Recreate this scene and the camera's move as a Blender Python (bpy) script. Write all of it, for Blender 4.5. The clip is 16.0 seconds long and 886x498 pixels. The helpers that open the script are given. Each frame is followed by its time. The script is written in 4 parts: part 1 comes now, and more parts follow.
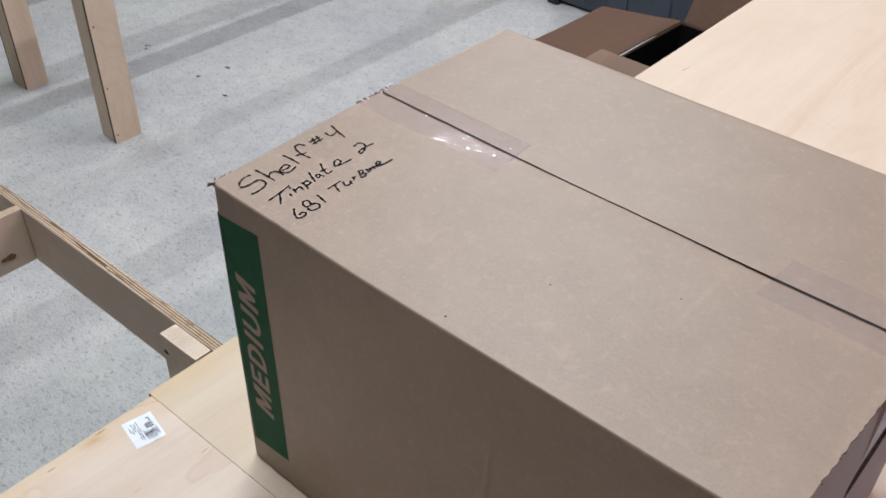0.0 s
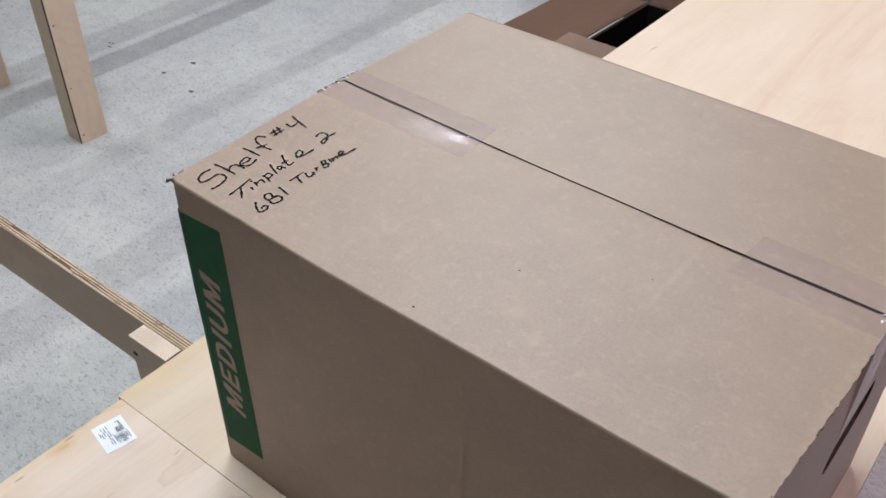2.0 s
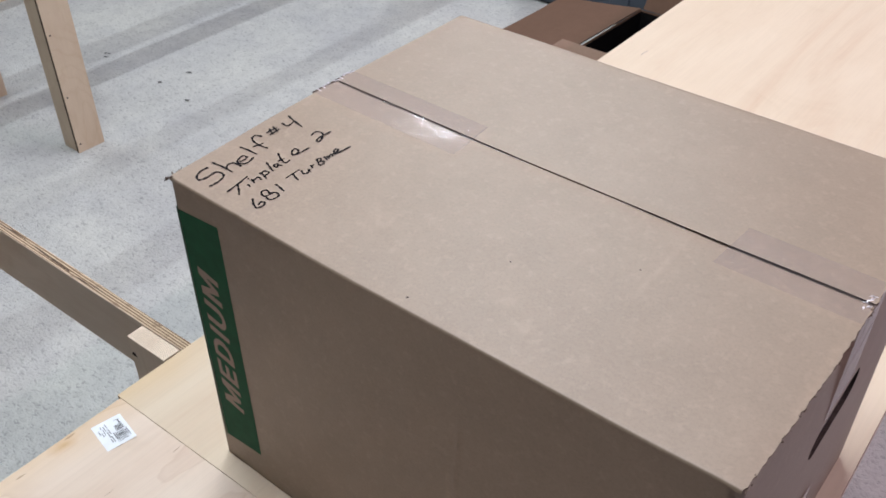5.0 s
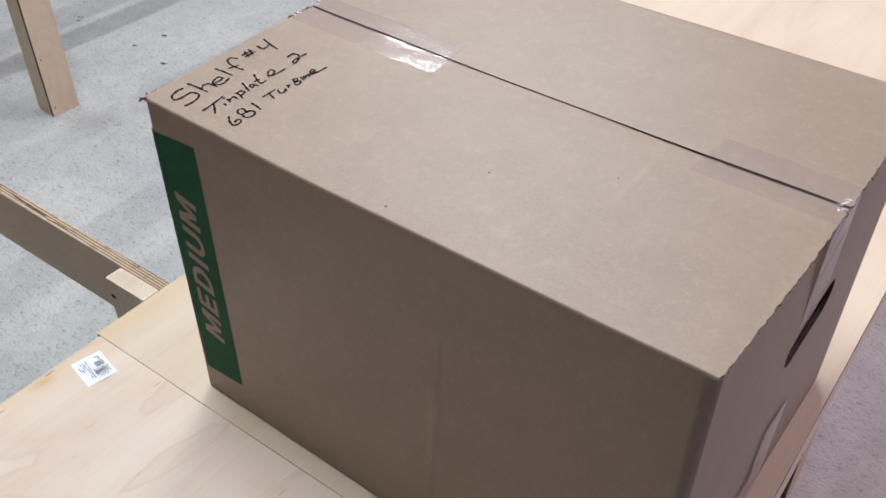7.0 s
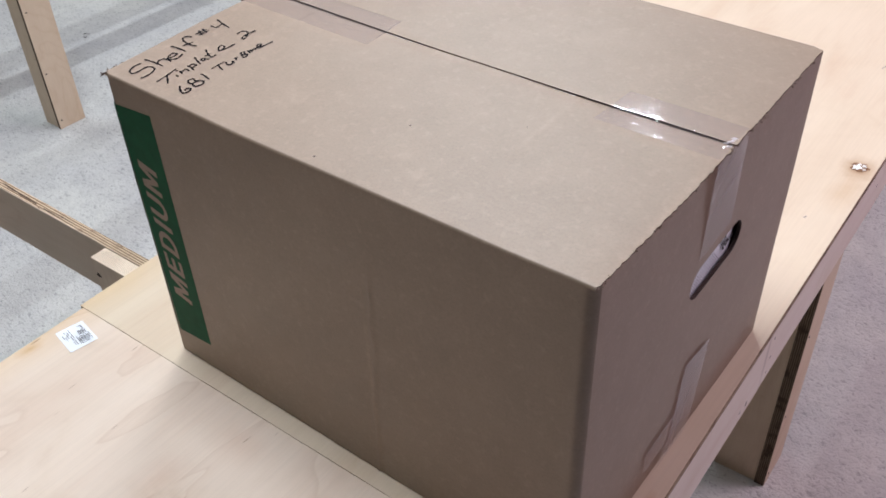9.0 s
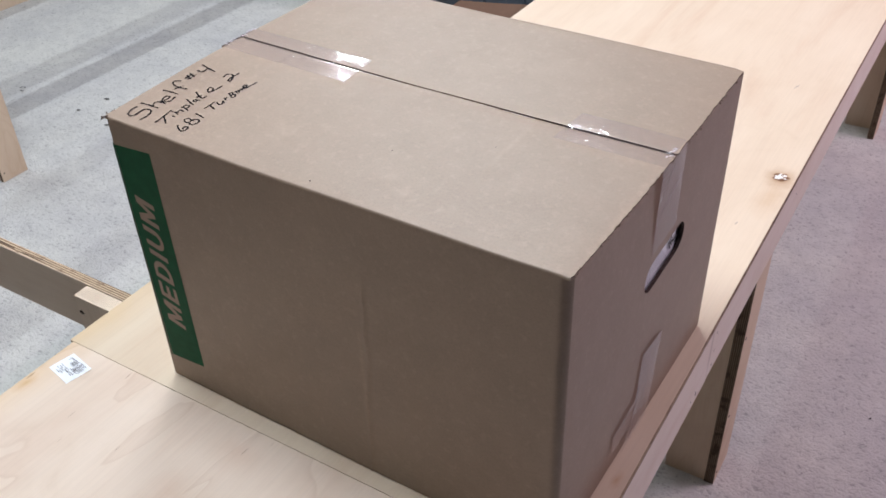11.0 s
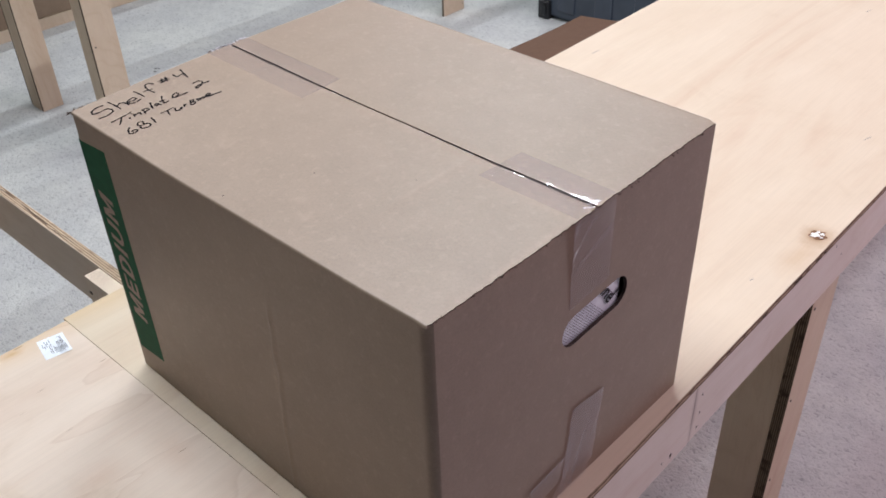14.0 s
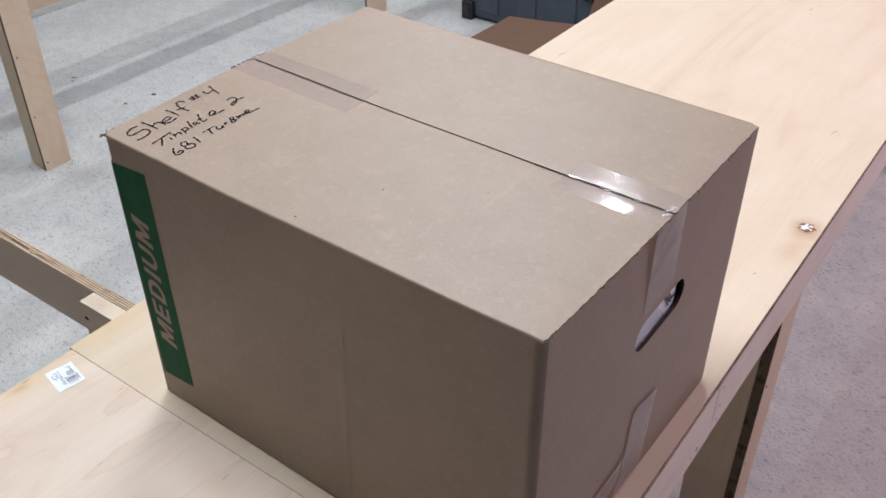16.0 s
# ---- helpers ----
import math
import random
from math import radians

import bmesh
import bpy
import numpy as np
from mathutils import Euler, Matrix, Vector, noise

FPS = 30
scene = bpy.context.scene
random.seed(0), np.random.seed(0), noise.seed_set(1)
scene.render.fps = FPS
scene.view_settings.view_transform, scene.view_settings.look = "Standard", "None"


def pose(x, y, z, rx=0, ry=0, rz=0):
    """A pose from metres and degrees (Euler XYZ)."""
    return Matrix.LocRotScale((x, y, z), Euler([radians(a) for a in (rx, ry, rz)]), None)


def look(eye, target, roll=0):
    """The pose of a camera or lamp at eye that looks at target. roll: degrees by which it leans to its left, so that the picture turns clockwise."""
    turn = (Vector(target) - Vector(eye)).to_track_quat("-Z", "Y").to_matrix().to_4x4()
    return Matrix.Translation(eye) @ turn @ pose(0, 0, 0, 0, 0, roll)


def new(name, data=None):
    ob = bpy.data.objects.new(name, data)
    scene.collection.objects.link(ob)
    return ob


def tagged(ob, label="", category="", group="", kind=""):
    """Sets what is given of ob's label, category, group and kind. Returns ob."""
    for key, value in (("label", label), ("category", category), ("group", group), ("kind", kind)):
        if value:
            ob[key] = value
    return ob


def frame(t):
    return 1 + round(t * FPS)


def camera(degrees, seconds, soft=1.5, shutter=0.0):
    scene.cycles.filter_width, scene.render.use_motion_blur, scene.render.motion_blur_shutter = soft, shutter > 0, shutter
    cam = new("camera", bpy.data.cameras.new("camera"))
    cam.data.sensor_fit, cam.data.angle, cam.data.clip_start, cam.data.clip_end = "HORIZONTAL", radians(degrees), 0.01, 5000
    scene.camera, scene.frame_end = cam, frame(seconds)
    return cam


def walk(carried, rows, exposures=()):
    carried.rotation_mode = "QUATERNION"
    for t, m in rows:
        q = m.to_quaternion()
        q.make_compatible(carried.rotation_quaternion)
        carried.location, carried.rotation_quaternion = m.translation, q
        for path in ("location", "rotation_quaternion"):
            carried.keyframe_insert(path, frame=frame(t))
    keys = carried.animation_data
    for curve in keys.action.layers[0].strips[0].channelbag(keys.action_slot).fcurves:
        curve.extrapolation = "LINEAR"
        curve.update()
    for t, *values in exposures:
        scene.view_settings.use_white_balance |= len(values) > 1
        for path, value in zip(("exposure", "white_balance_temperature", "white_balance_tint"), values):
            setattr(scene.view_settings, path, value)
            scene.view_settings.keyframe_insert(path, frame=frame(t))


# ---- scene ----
cam = camera(51.6, 16.0, 1.7)
PATH = [
    (0, (0.052, -0.338, 1.599), (-0.975, 0.868, 0.378), 1.2),
    (0.5, (0.057, -0.324, 1.592), (-0.934, 0.902, 0.361), 0.6),
    (1, (0.059, -0.326, 1.596), (-0.932, 0.91, 0.374), 0.2),
    (1.5, (0.053, -0.326, 1.592), (-0.929, 0.906, 0.36), 0.5),
    (2, (0.051, -0.325, 1.59), (-0.929, 0.902, 0.351), 0.2),
    (2.5, (0.056, -0.327, 1.59), (-0.923, 0.908, 0.359), 0.2),
    (3, (0.058, -0.324, 1.589), (-0.926, 0.905, 0.355), -0.3),
    (3.5, (0.061, -0.325, 1.589), (-0.926, 0.899, 0.353), -0.5),
    (4, (0.063, -0.327, 1.591), (-0.92, 0.904, 0.358), -0.4),
    (6.3, (0.071, -0.351, 1.583), (-0.902, 0.902, 0.366), 0.6),
    (6.5, (0.073, -0.351, 1.576), (-0.887, 0.893, 0.339), 0.4),
    (7, (0.083, -0.359, 1.556), (-0.845, 0.88, 0.289), 0.2),
    (7.5, (0.095, -0.364, 1.559), (-0.808, 0.888, 0.287), 0.0),
    (8, (0.109, -0.378, 1.541), (-0.799, 0.847, 0.247), -0.9),
    (8.5, (0.136, -0.385, 1.545), (-0.789, 0.85, 0.272), -2.6),
    (9, (0.187, -0.383, 1.555), (-0.785, 0.847, 0.312), -2.2),
    (9.2, (0.212, -0.377, 1.561), (-0.783, 0.828, 0.313), -1.9),
    (11.3, (0.203, -0.482, 1.591), (-0.673, 0.878, 0.415), -2.1),
    (11.5, (0.209, -0.483, 1.59), (-0.673, 0.87, 0.411), -2.0),
    (12, (0.271, -0.45, 1.588), (-0.652, 0.861, 0.393), -3.8),
    (12.5, (0.346, -0.393, 1.587), (-0.621, 0.881, 0.386), -3.7),
    (13, (0.367, -0.355, 1.59), (-0.679, 0.869, 0.404), -3.6),
    (13.5, (0.359, -0.336, 1.589), (-0.747, 0.844, 0.413), -3.1),
    (14, (0.342, -0.33, 1.593), (-0.792, 0.837, 0.431), -2.2),
    (14.5, (0.317, -0.339, 1.6), (-0.822, 0.845, 0.46), -1.4),
    (15, (0.277, -0.365, 1.6), (-0.82, 0.851, 0.452), -0.7),
    (15.5, (0.244, -0.394, 1.602), (-0.783, 0.869, 0.44), -0.5),
    (16, (0.226, -0.416, 1.605), (-0.744, 0.886, 0.437), -0.3),
]
walk(cam, [(t, look(eye, target, roll)) for t, eye, target, roll in PATH], [(0, -0.14), (4, -0.12), (7, -0.03), (9, 0.03), (13, 0.03), (14.5, -0.05), (16, -0.03)])

# ---- light ----
COOL, LILAC, PINK = (0.866, 0.922, 1.0), (0.91, 0.88, 1.0), (1.0, 0.72, 0.89)
# x, y of the middle, length along y, watts, colour
TUBES = [(-1.34, 2.2, 2.0, 51, COOL), (-0.78, 0.02, 1.0, 62, COOL), (-4.4, 0.79, 1.8, 45, COOL),
         (-2.95, 3.98, 1.2, 40, COOL), (0.80, 1.8, 2.4, 17, LILAC), (2.2, 3.0, 2.0, 114, PINK)]
ROOM_X, ROOM_Y, ROOM_Z = (-6.6, 3.8), (-4.8, 4.8), 3.4
scene.view_settings.exposure = 0.0
world = bpy.data.worlds.new("world")
world.use_nodes = True
world.node_tree.nodes["Background"].inputs[0].default_value = (0.55, 0.6, 0.7, 1)
world.node_tree.nodes["Background"].inputs[1].default_value = 0.02
scene.world = world
for tx, ty, long, watts, hue in TUBES:
    data = bpy.data.lights.new("tube_light", "AREA")
    data.shape, data.size, data.size_y = "RECTANGLE", 0.06, long
    data.energy, data.color = watts, hue
    lamp = new("tube_light", data)
    lamp.matrix_world = pose(tx, ty, ROOM_Z - 0.115)


# ---- materials ----
def shader(name, rough=0.6, spec=0.5):
    m = bpy.data.materials.new(name)
    m.use_nodes = True
    nt = m.node_tree
    b = nt.nodes["Principled BSDF"]
    b.inputs["Roughness"].default_value = rough
    b.inputs["Specular IOR Level"].default_value = spec
    return m, nt, b


def add(nt, kind, **values):
    n = nt.nodes.new(kind)
    for key, v in values.items():
        if key == "op":
            n.operation = v
        elif key == "blend":
            n.data_type, n.blend_type = "RGBA", v
        else:
            n.inputs[key].default_value = v
    return n


def position(nt, scale=(1, 1, 1), turn=(0, 0, 0)):
    g = nt.nodes.new("ShaderNodeNewGeometry")
    mp = nt.nodes.new("ShaderNodeMapping")
    mp.inputs["Scale"].default_value = scale
    mp.inputs["Rotation"].default_value = turn
    nt.links.new(g.outputs["Position"], mp.inputs["Vector"])
    return mp.outputs["Vector"]


def noise_tex(nt, vector, scale, detail=4, rough=0.55, distort=0.0):
    n = add(nt, "ShaderNodeTexNoise", Scale=scale, Detail=detail, Roughness=rough, Distortion=distort)
    nt.links.new(vector, n.inputs["Vector"])
    return n.outputs["Fac"]


def ramp(nt, fac, stops):
    r = nt.nodes.new("ShaderNodeValToRGB")
    el = r.color_ramp.elements
    el[0].position, el[0].color = stops[0][0], (*stops[0][1], 1)
    el[1].position, el[1].color = stops[-1][0], (*stops[-1][1], 1)
    for p, c in stops[1:-1]:
        e = el.new(p)
        e.color = (*c, 1)
    nt.links.new(fac, r.inputs["Fac"])
    return r.outputs["Color"]


def mixed(nt, fac, a, b, blend="MIX"):
    n = nt.nodes.new("ShaderNodeMix")
    n.data_type, n.blend_type = "RGBA", blend
    for key, v in ((0, fac), (6, a), (7, b)):
        if isinstance(v, bpy.types.NodeSocket):
            nt.links.new(v, n.inputs[key])
        else:
            n.inputs[key].default_value = v if key == 0 else (*v, 1)
    return n.outputs[2]


def bump(nt, bsdf, height, strength, distance):
    n = add(nt, "ShaderNodeBump", Strength=strength, Distance=distance)
    nt.links.new(height, n.inputs["Height"])
    nt.links.new(n.outputs["Normal"], bsdf.inputs["Normal"])


def carpet_material():
    m, nt, b = shader("carpet", 0.95, 0.1)
    v = position(nt)
    tuft = noise_tex(nt, v, 210, 3, 0.7)
    patch = noise_tex(nt, v, 2.6, 5, 0.6)
    worn = noise_tex(nt, v, 17, 4, 0.6)
    pits = noise_tex(nt, position(nt, (1.0, 1.6, 1.0), (0, 0, 0.6)), 74, 2, 0.5, 1.0)
    c = ramp(nt, tuft, [(0.28, (0.525, 0.53, 0.53)), (0.5, (0.58, 0.585, 0.58)), (0.72, (0.615, 0.62, 0.615))])
    c = mixed(nt, 0.5, c, ramp(nt, patch, [(0.34, (0.475, 0.485, 0.505)), (0.66, (0.685, 0.695, 0.655))]))
    c = mixed(nt, 0.6, c, ramp(nt, worn, [(0.32, (0.82, 0.82, 0.83)), (0.60, (1, 1, 1))]), "MULTIPLY")
    c = mixed(nt, 0.42, c, ramp(nt, pits, [(0.30, (0.22, 0.22, 0.24)), (0.38, (0.70, 0.70, 0.71)), (0.47, (1, 1, 1))]), "MULTIPLY")
    c = mixed(nt, 1.0, c, (1.0, 0.997, 0.965), "MULTIPLY")
    nt.links.new(c, b.inputs["Base Color"])
    h = add(nt, "ShaderNodeMath", op="MULTIPLY_ADD")
    nt.links.new(pits, h.inputs[0])
    h.inputs[1].default_value = 3.0
    nt.links.new(tuft, h.inputs[2])
    bump(nt, b, h.outputs[0], 0.42, 0.006)
    return m


def stained(nt, c, at, size, colour, wobble=0.35, scale=60):
    """A soft stain or painted highlight of its own shape at a place in the world; size is its half-width along each
    axis.
    """
    g = nt.nodes.new("ShaderNodeNewGeometry")
    mp = nt.nodes.new("ShaderNodeMapping")
    mp.vector_type = "TEXTURE"
    mp.inputs["Location"].default_value, mp.inputs["Scale"].default_value = at, size
    nt.links.new(g.outputs["Position"], mp.inputs["Vector"])
    far = add(nt, "ShaderNodeVectorMath", op="LENGTH")
    nt.links.new(mp.outputs[0], far.inputs[0])
    edge = add(nt, "ShaderNodeMath", op="MULTIPLY_ADD")
    nt.links.new(noise_tex(nt, g.outputs["Position"], scale, 3), edge.inputs[0])
    edge.inputs[1].default_value = wobble
    half = add(nt, "ShaderNodeMath", op="MULTIPLY")
    half.inputs[1].default_value = 0.5
    nt.links.new(far.outputs["Value"], half.inputs[0])
    nt.links.new(half.outputs[0], edge.inputs[2])
    fade = ramp(nt, edge.outputs[0], [(0.05 + wobble / 2, (1, 1, 1)), (0.25 + wobble * 0.45, (0.45, 0.45, 0.45)), (0.5 + wobble * 0.4, (0, 0, 0))])
    return mixed(nt, fade, c, mixed(nt, 1.0, c, colour, "MULTIPLY"))


def plywood_material(name, along, tone=1.0, warm=0.0, tint=(1.0, 0.985, 0.975), figured=0.30, turns=15.0, stains=(), flecks=0.0, smeared=0.55):
    """Birch face veneer, its grain along one axis."""
    m, nt, b = shader(name, 0.62, 0.25)
    s = [9.0, 9.0, 9.0]
    s[along] = 1.1
    v = position(nt, s)
    figure = noise_tex(nt, v, 1.0, 5, 0.6, 1.6)
    s2 = [420.0, 420.0, 420.0]
    s2[along] = 9.0
    fibre = noise_tex(nt, position(nt, s2), 1.0, 2, 0.6)
    blotch = noise_tex(nt, position(nt), 3.4, 3, 0.5)
    k = tone * 0.97
    c = ramp(nt, figure, [(0.28, (0.62 * k, (0.495 - warm) * k, (0.385 - warm) * k)), (0.45, (0.670 * k, 0.572 * k, 0.46 * k)), (0.7, (0.712 * k, 0.622 * k, 0.51 * k))])
    c = mixed(nt, 0.22, c, ramp(nt, blotch, [(0.35, (0.645 * k, 0.52 * k, 0.42 * k)), (0.7, (0.73 * k, 0.635 * k, 0.535 * k))]))
    c = mixed(nt, 0.09, c, ramp(nt, fibre, [(0.35, (0.40, 0.29, 0.20)), (0.6, (0.80, 0.68, 0.55))]), "MULTIPLY")
    s3 = [5.0, 5.0, 5.0]
    s3[along] = 1.6
    swirl = noise_tex(nt, position(nt, s3), 1.0, 4, 0.5, 1.3)
    wave = add(nt, "ShaderNodeMath", op="MULTIPLY")
    nt.links.new(swirl, wave.inputs[0])
    wave.inputs[1].default_value = turns
    rings = add(nt, "ShaderNodeMath", op="PINGPONG" if turns > 12 else "FRACT")
    if turns > 12:
        rings.inputs[1].default_value = 1.0
    nt.links.new(wave.outputs[0], rings.inputs[0])
    veins = [(0.0, (0.84, 0.77, 0.71)), (0.14, (0.93, 0.90, 0.87)), (0.45, (1, 1, 1))] if turns > 12 else [(0.0, (1, 1, 1)), (0.03, (0.80, 0.72, 0.67)), (0.10, (0.92, 0.875, 0.85)), (0.5, (1, 1, 1))]
    c = mixed(nt, figured, c, ramp(nt, rings.outputs[0], veins), "MULTIPLY")
    if flecks:
        s4 = [150.0, 150.0, 150.0]
        s4[along] = 26.0
        dash = noise_tex(nt, position(nt, s4, (0, 0, 0.25)), 1.0, 1)
        c = mixed(nt, flecks, c, ramp(nt, dash, [(0.20, (0.45, 0.36, 0.30)), (0.255, (1, 1, 1))]), "MULTIPLY")
    smear = noise_tex(nt, position(nt), 8, 4, 0.6, 0.9)
    c = mixed(nt, smeared, c, ramp(nt, smear, [(0.28, (0.83, 0.78, 0.72)), (0.40, (0.95, 0.935, 0.91)), (0.55, (1, 1, 1))]), "MULTIPLY")
    c = mixed(nt, 1.0, c, tint, "MULTIPLY")
    for at, size, colour, wobble, scale in stains:
        c = stained(nt, c, at, size, colour, wobble, scale)
    nt.links.new(c, b.inputs["Base Color"])
    bump(nt, b, fibre, 0.12, 0.0006)
    return m


def ply_edge_material(axis, dark=1.0, period=0.0038, wavy=0.8, torn=0.50):
    """The sawn edge of plywood: thin plies, light and dark in turn."""
    m, nt, b = shader("plywood_edge_" + "xyz"[axis], 0.8, 0.15)
    s = [14.0, 14.0, 14.0]
    s[axis] = 1.0 / period
    v = position(nt, s)
    sep = nt.nodes.new("ShaderNodeSeparateXYZ")
    nt.links.new(v, sep.inputs[0])
    wob = noise_tex(nt, position(nt), 38, 3)
    a = add(nt, "ShaderNodeMath", op="MULTIPLY_ADD")
    nt.links.new(wob, a.inputs[0])
    a.inputs[1].default_value = wavy
    nt.links.new(sep.outputs[axis], a.inputs[2])
    f = add(nt, "ShaderNodeMath", op="PINGPONG")
    f.inputs[1].default_value = 0.5
    nt.links.new(a.outputs[0], f.inputs[0])
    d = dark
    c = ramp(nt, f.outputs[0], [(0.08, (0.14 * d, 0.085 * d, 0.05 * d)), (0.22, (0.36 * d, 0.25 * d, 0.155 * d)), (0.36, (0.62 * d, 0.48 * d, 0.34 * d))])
    tear = noise_tex(nt, position(nt, (60, 60, 60)), 1.0, 3)
    c = mixed(nt, ramp(nt, tear, [(torn, (0, 0, 0)), (torn + 0.16, (1, 1, 1))]), c, (0.20 * d, 0.13 * d, 0.085 * d))
    nt.links.new(c, b.inputs["Base Color"])
    bump(nt, b, f.outputs[0], 0.5, 0.0012)
    return m


def cardboard_material(name, base=(0.272, 0.1985, 0.1405), gloss=0.52, scuffs_and_highlights=()):
    m, nt, b = shader(name, gloss, 0.8 if gloss < 0.6 else 0.25)
    v = position(nt)
    fibre = noise_tex(nt, position(nt, (1.0, 1.0, 1.0)), 420, 3, 0.7)
    mottled = noise_tex(nt, v, 26, 4, 0.6)
    wide = noise_tex(nt, v, 7, 4, 0.6)
    r, g, bl = base
    c = ramp(nt, mottled, [(0.3, (r * 0.90, g * 0.90, bl * 0.90)), (0.7, (r * 1.08, g * 1.08, bl * 1.09))])
    c = mixed(nt, 0.4, c, ramp(nt, wide, [(0.3, (r * 0.92, g * 0.90, bl * 0.88)), (0.7, (r * 1.06, g * 1.07, bl * 1.09))]))
    fleck = noise_tex(nt, v, 130, 3, 0.65)
    c = mixed(nt, ramp(nt, fleck, [(0.54, (0, 0, 0)), (0.72, (0.5, 0.5, 0.5))]), c, (r * 1.28, g * 1.28, bl * 1.30))
    c = mixed(nt, 0.20, c, ramp(nt, fibre, [(0.36, (0.58, 0.54, 0.50)), (0.55, (1, 1, 1))]), "MULTIPLY")
    for at, size, colour in scuffs_and_highlights:
        c = stained(nt, c, at, size, colour, 0.7, 160)
    nt.links.new(c, b.inputs["Base Color"])
    flute = noise_tex(nt, v, 60, 3)
    bump(nt, b, flute, 0.08, 0.0012)
    return m


def plain(name, colour, rough=0.6, spec=0.4, vary=0.08, scale=40, metal=0.0):
    m, nt, b = shader(name, rough, spec)
    f = noise_tex(nt, position(nt), scale, 4)
    lo, hi = [max(0, c * (1 - vary * 2)) for c in colour], [min(1, c * (1 + vary * 2)) for c in colour]
    nt.links.new(ramp(nt, f, [(0.3, lo), (0.7, hi)]), b.inputs["Base Color"])
    b.inputs["Metallic"].default_value = metal
    bump(nt, b, f, 0.1, 0.001)
    return m


def tape_material(name="packing_tape", haze=0.035, rough=0.085, ior=1.55, white=0.62, tint=0.88):
    """Clear packing tape: mostly seen through, with a glossy skin."""
    m = bpy.data.materials.new(name)
    m.use_nodes = True
    nt = m.node_tree
    nt.nodes.clear()
    out = nt.nodes.new("ShaderNodeOutputMaterial")
    clear = nt.nodes.new("ShaderNodeBsdfTransparent")
    clear.inputs[0].default_value = (tint, tint * 1.003, min(1, tint * 1.05), 1)
    milk = nt.nodes.new("ShaderNodeBsdfDiffuse")
    milk.inputs[0].default_value = (white, white * 0.95, white, 1)
    gloss = nt.nodes.new("ShaderNodeBsdfGlossy")
    gloss.inputs["Roughness"].default_value = rough
    fres = add(nt, "ShaderNodeFresnel", IOR=ior)
    m1, m2 = nt.nodes.new("ShaderNodeMixShader"), nt.nodes.new("ShaderNodeMixShader")
    m1.inputs[0].default_value = haze
    nt.links.new(clear.outputs[0], m1.inputs[1]), nt.links.new(milk.outputs[0], m1.inputs[2])
    nt.links.new(fres.outputs[0], m2.inputs[0])
    nt.links.new(m1.outputs[0], m2.inputs[1]), nt.links.new(gloss.outputs[0], m2.inputs[2])
    b = add(nt, "ShaderNodeBump", Strength=0.05, Distance=0.0008)
    nt.links.new(noise_tex(nt, position(nt, (60, 160, 60)), 1.0, 2), b.inputs["Height"])
    nt.links.new(b.outputs[0], gloss.inputs["Normal"])
    nt.links.new(m2.outputs[0], out.inputs[0])
    return m


CARPET = carpet_material()
PLY_X, PLY_Y, PLY_Z = plywood_material("plywood_face_x", 0, 1.12), plywood_material("plywood_face_y", 1, 0.985, 0.0, (1.0, 0.972, 0.918), 0.08, 15.0, (
    ((-0.002, 0.762, 0.86), (0.030, 0.038, 0.05), (0.62, 0.47, 0.35), 0.25, 60),
    ((0.000, 0.705, 0.86), (0.026, 0.075, 0.05), (0.90, 0.83, 0.76), 0.3, 40),
    ((0.014, 0.118, 0.86), (0.007, 0.016, 0.05), (0.85, 0.72, 0.62), 0.3, 90),
    ((-0.640, 0.0, 0.86), (0.050, 0.35, 0.05), (1.0, 0.93, 0.80), 0.3, 12)), 0.0, 0.25), plywood_material("plywood_face_z", 2, 0.97, 0.0, (1.0, 0.96, 0.885))
APRON_PLY = plywood_material("apron_veneer", 1, 1.20, 0.0, (0.97, 1.03, 1.14), 0.12, 15.0, (
    ((0.02, 0.4165, 0.80), (0.05, 0.0085, 0.075), (0.66, 0.63, 0.63), 0.15, 60),))
SWIRLED_PLY = plywood_material("swirled_veneer", 1, 1.06, 0.0, (1.0, 0.965, 0.985), 0.42, 7.0, (
    ((-0.366, -0.125, 0.86), (0.030, 0.045, 0.05), (0.94, 0.88, 0.85), 0.35, 40),
    ((-0.340, -0.050, 0.86), (0.060, 0.030, 0.05), (0.96, 0.92, 0.90), 0.35, 40),
    ((-0.622, -0.094, 0.86), (0.012, 0.020, 0.05), (0.84, 0.72, 0.56), 0.3, 70),
    ((-0.640, 0.0, 0.86), (0.055, 9.0, 0.05), (1.0, 0.92, 0.76), 0.3, 12)), 0.7)
EDGE = [ply_edge_material(a) for a in range(3)]
EDGE_SIDE = [ply_edge_material(a, 0.80, 0.0066) for a in range(3)]
EDGE_FINE = ply_edge_material(1, 0.88, 0.0036, 0.25, 0.56)
# Leg edges: dark plies, darkened further for the gap shadow between the boards.
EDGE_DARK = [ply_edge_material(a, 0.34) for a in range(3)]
# Besides scuffs, a highlight is painted on the printed wall's upright crease.
KRAFT = cardboard_material("kraft_cardboard", scuffs_and_highlights=(
    ((-0.184, 0.046, 1.19), (0.012, 0.014, 0.02), (1.10, 1.10, 1.10)), ((-0.163, 0.034, 1.19), (0.010, 0.012, 0.02), (1.10, 1.10, 1.10)),
    ((-0.122, 0.140, 1.19), (0.004, 0.055, 0.02), (1.16, 1.16, 1.16)), ((-0.200, 0.0, 0.98), (0.004, 0.02, 0.13), (1.18, 1.17, 1.15)),
    ((0.002, 0.10, 1.19), (0.007, 0.12, 0.02), (1.13, 1.12, 1.11)), ((-0.31, 0.07, 1.19), (0.014, 0.020, 0.02), (1.07, 1.07, 1.07))))
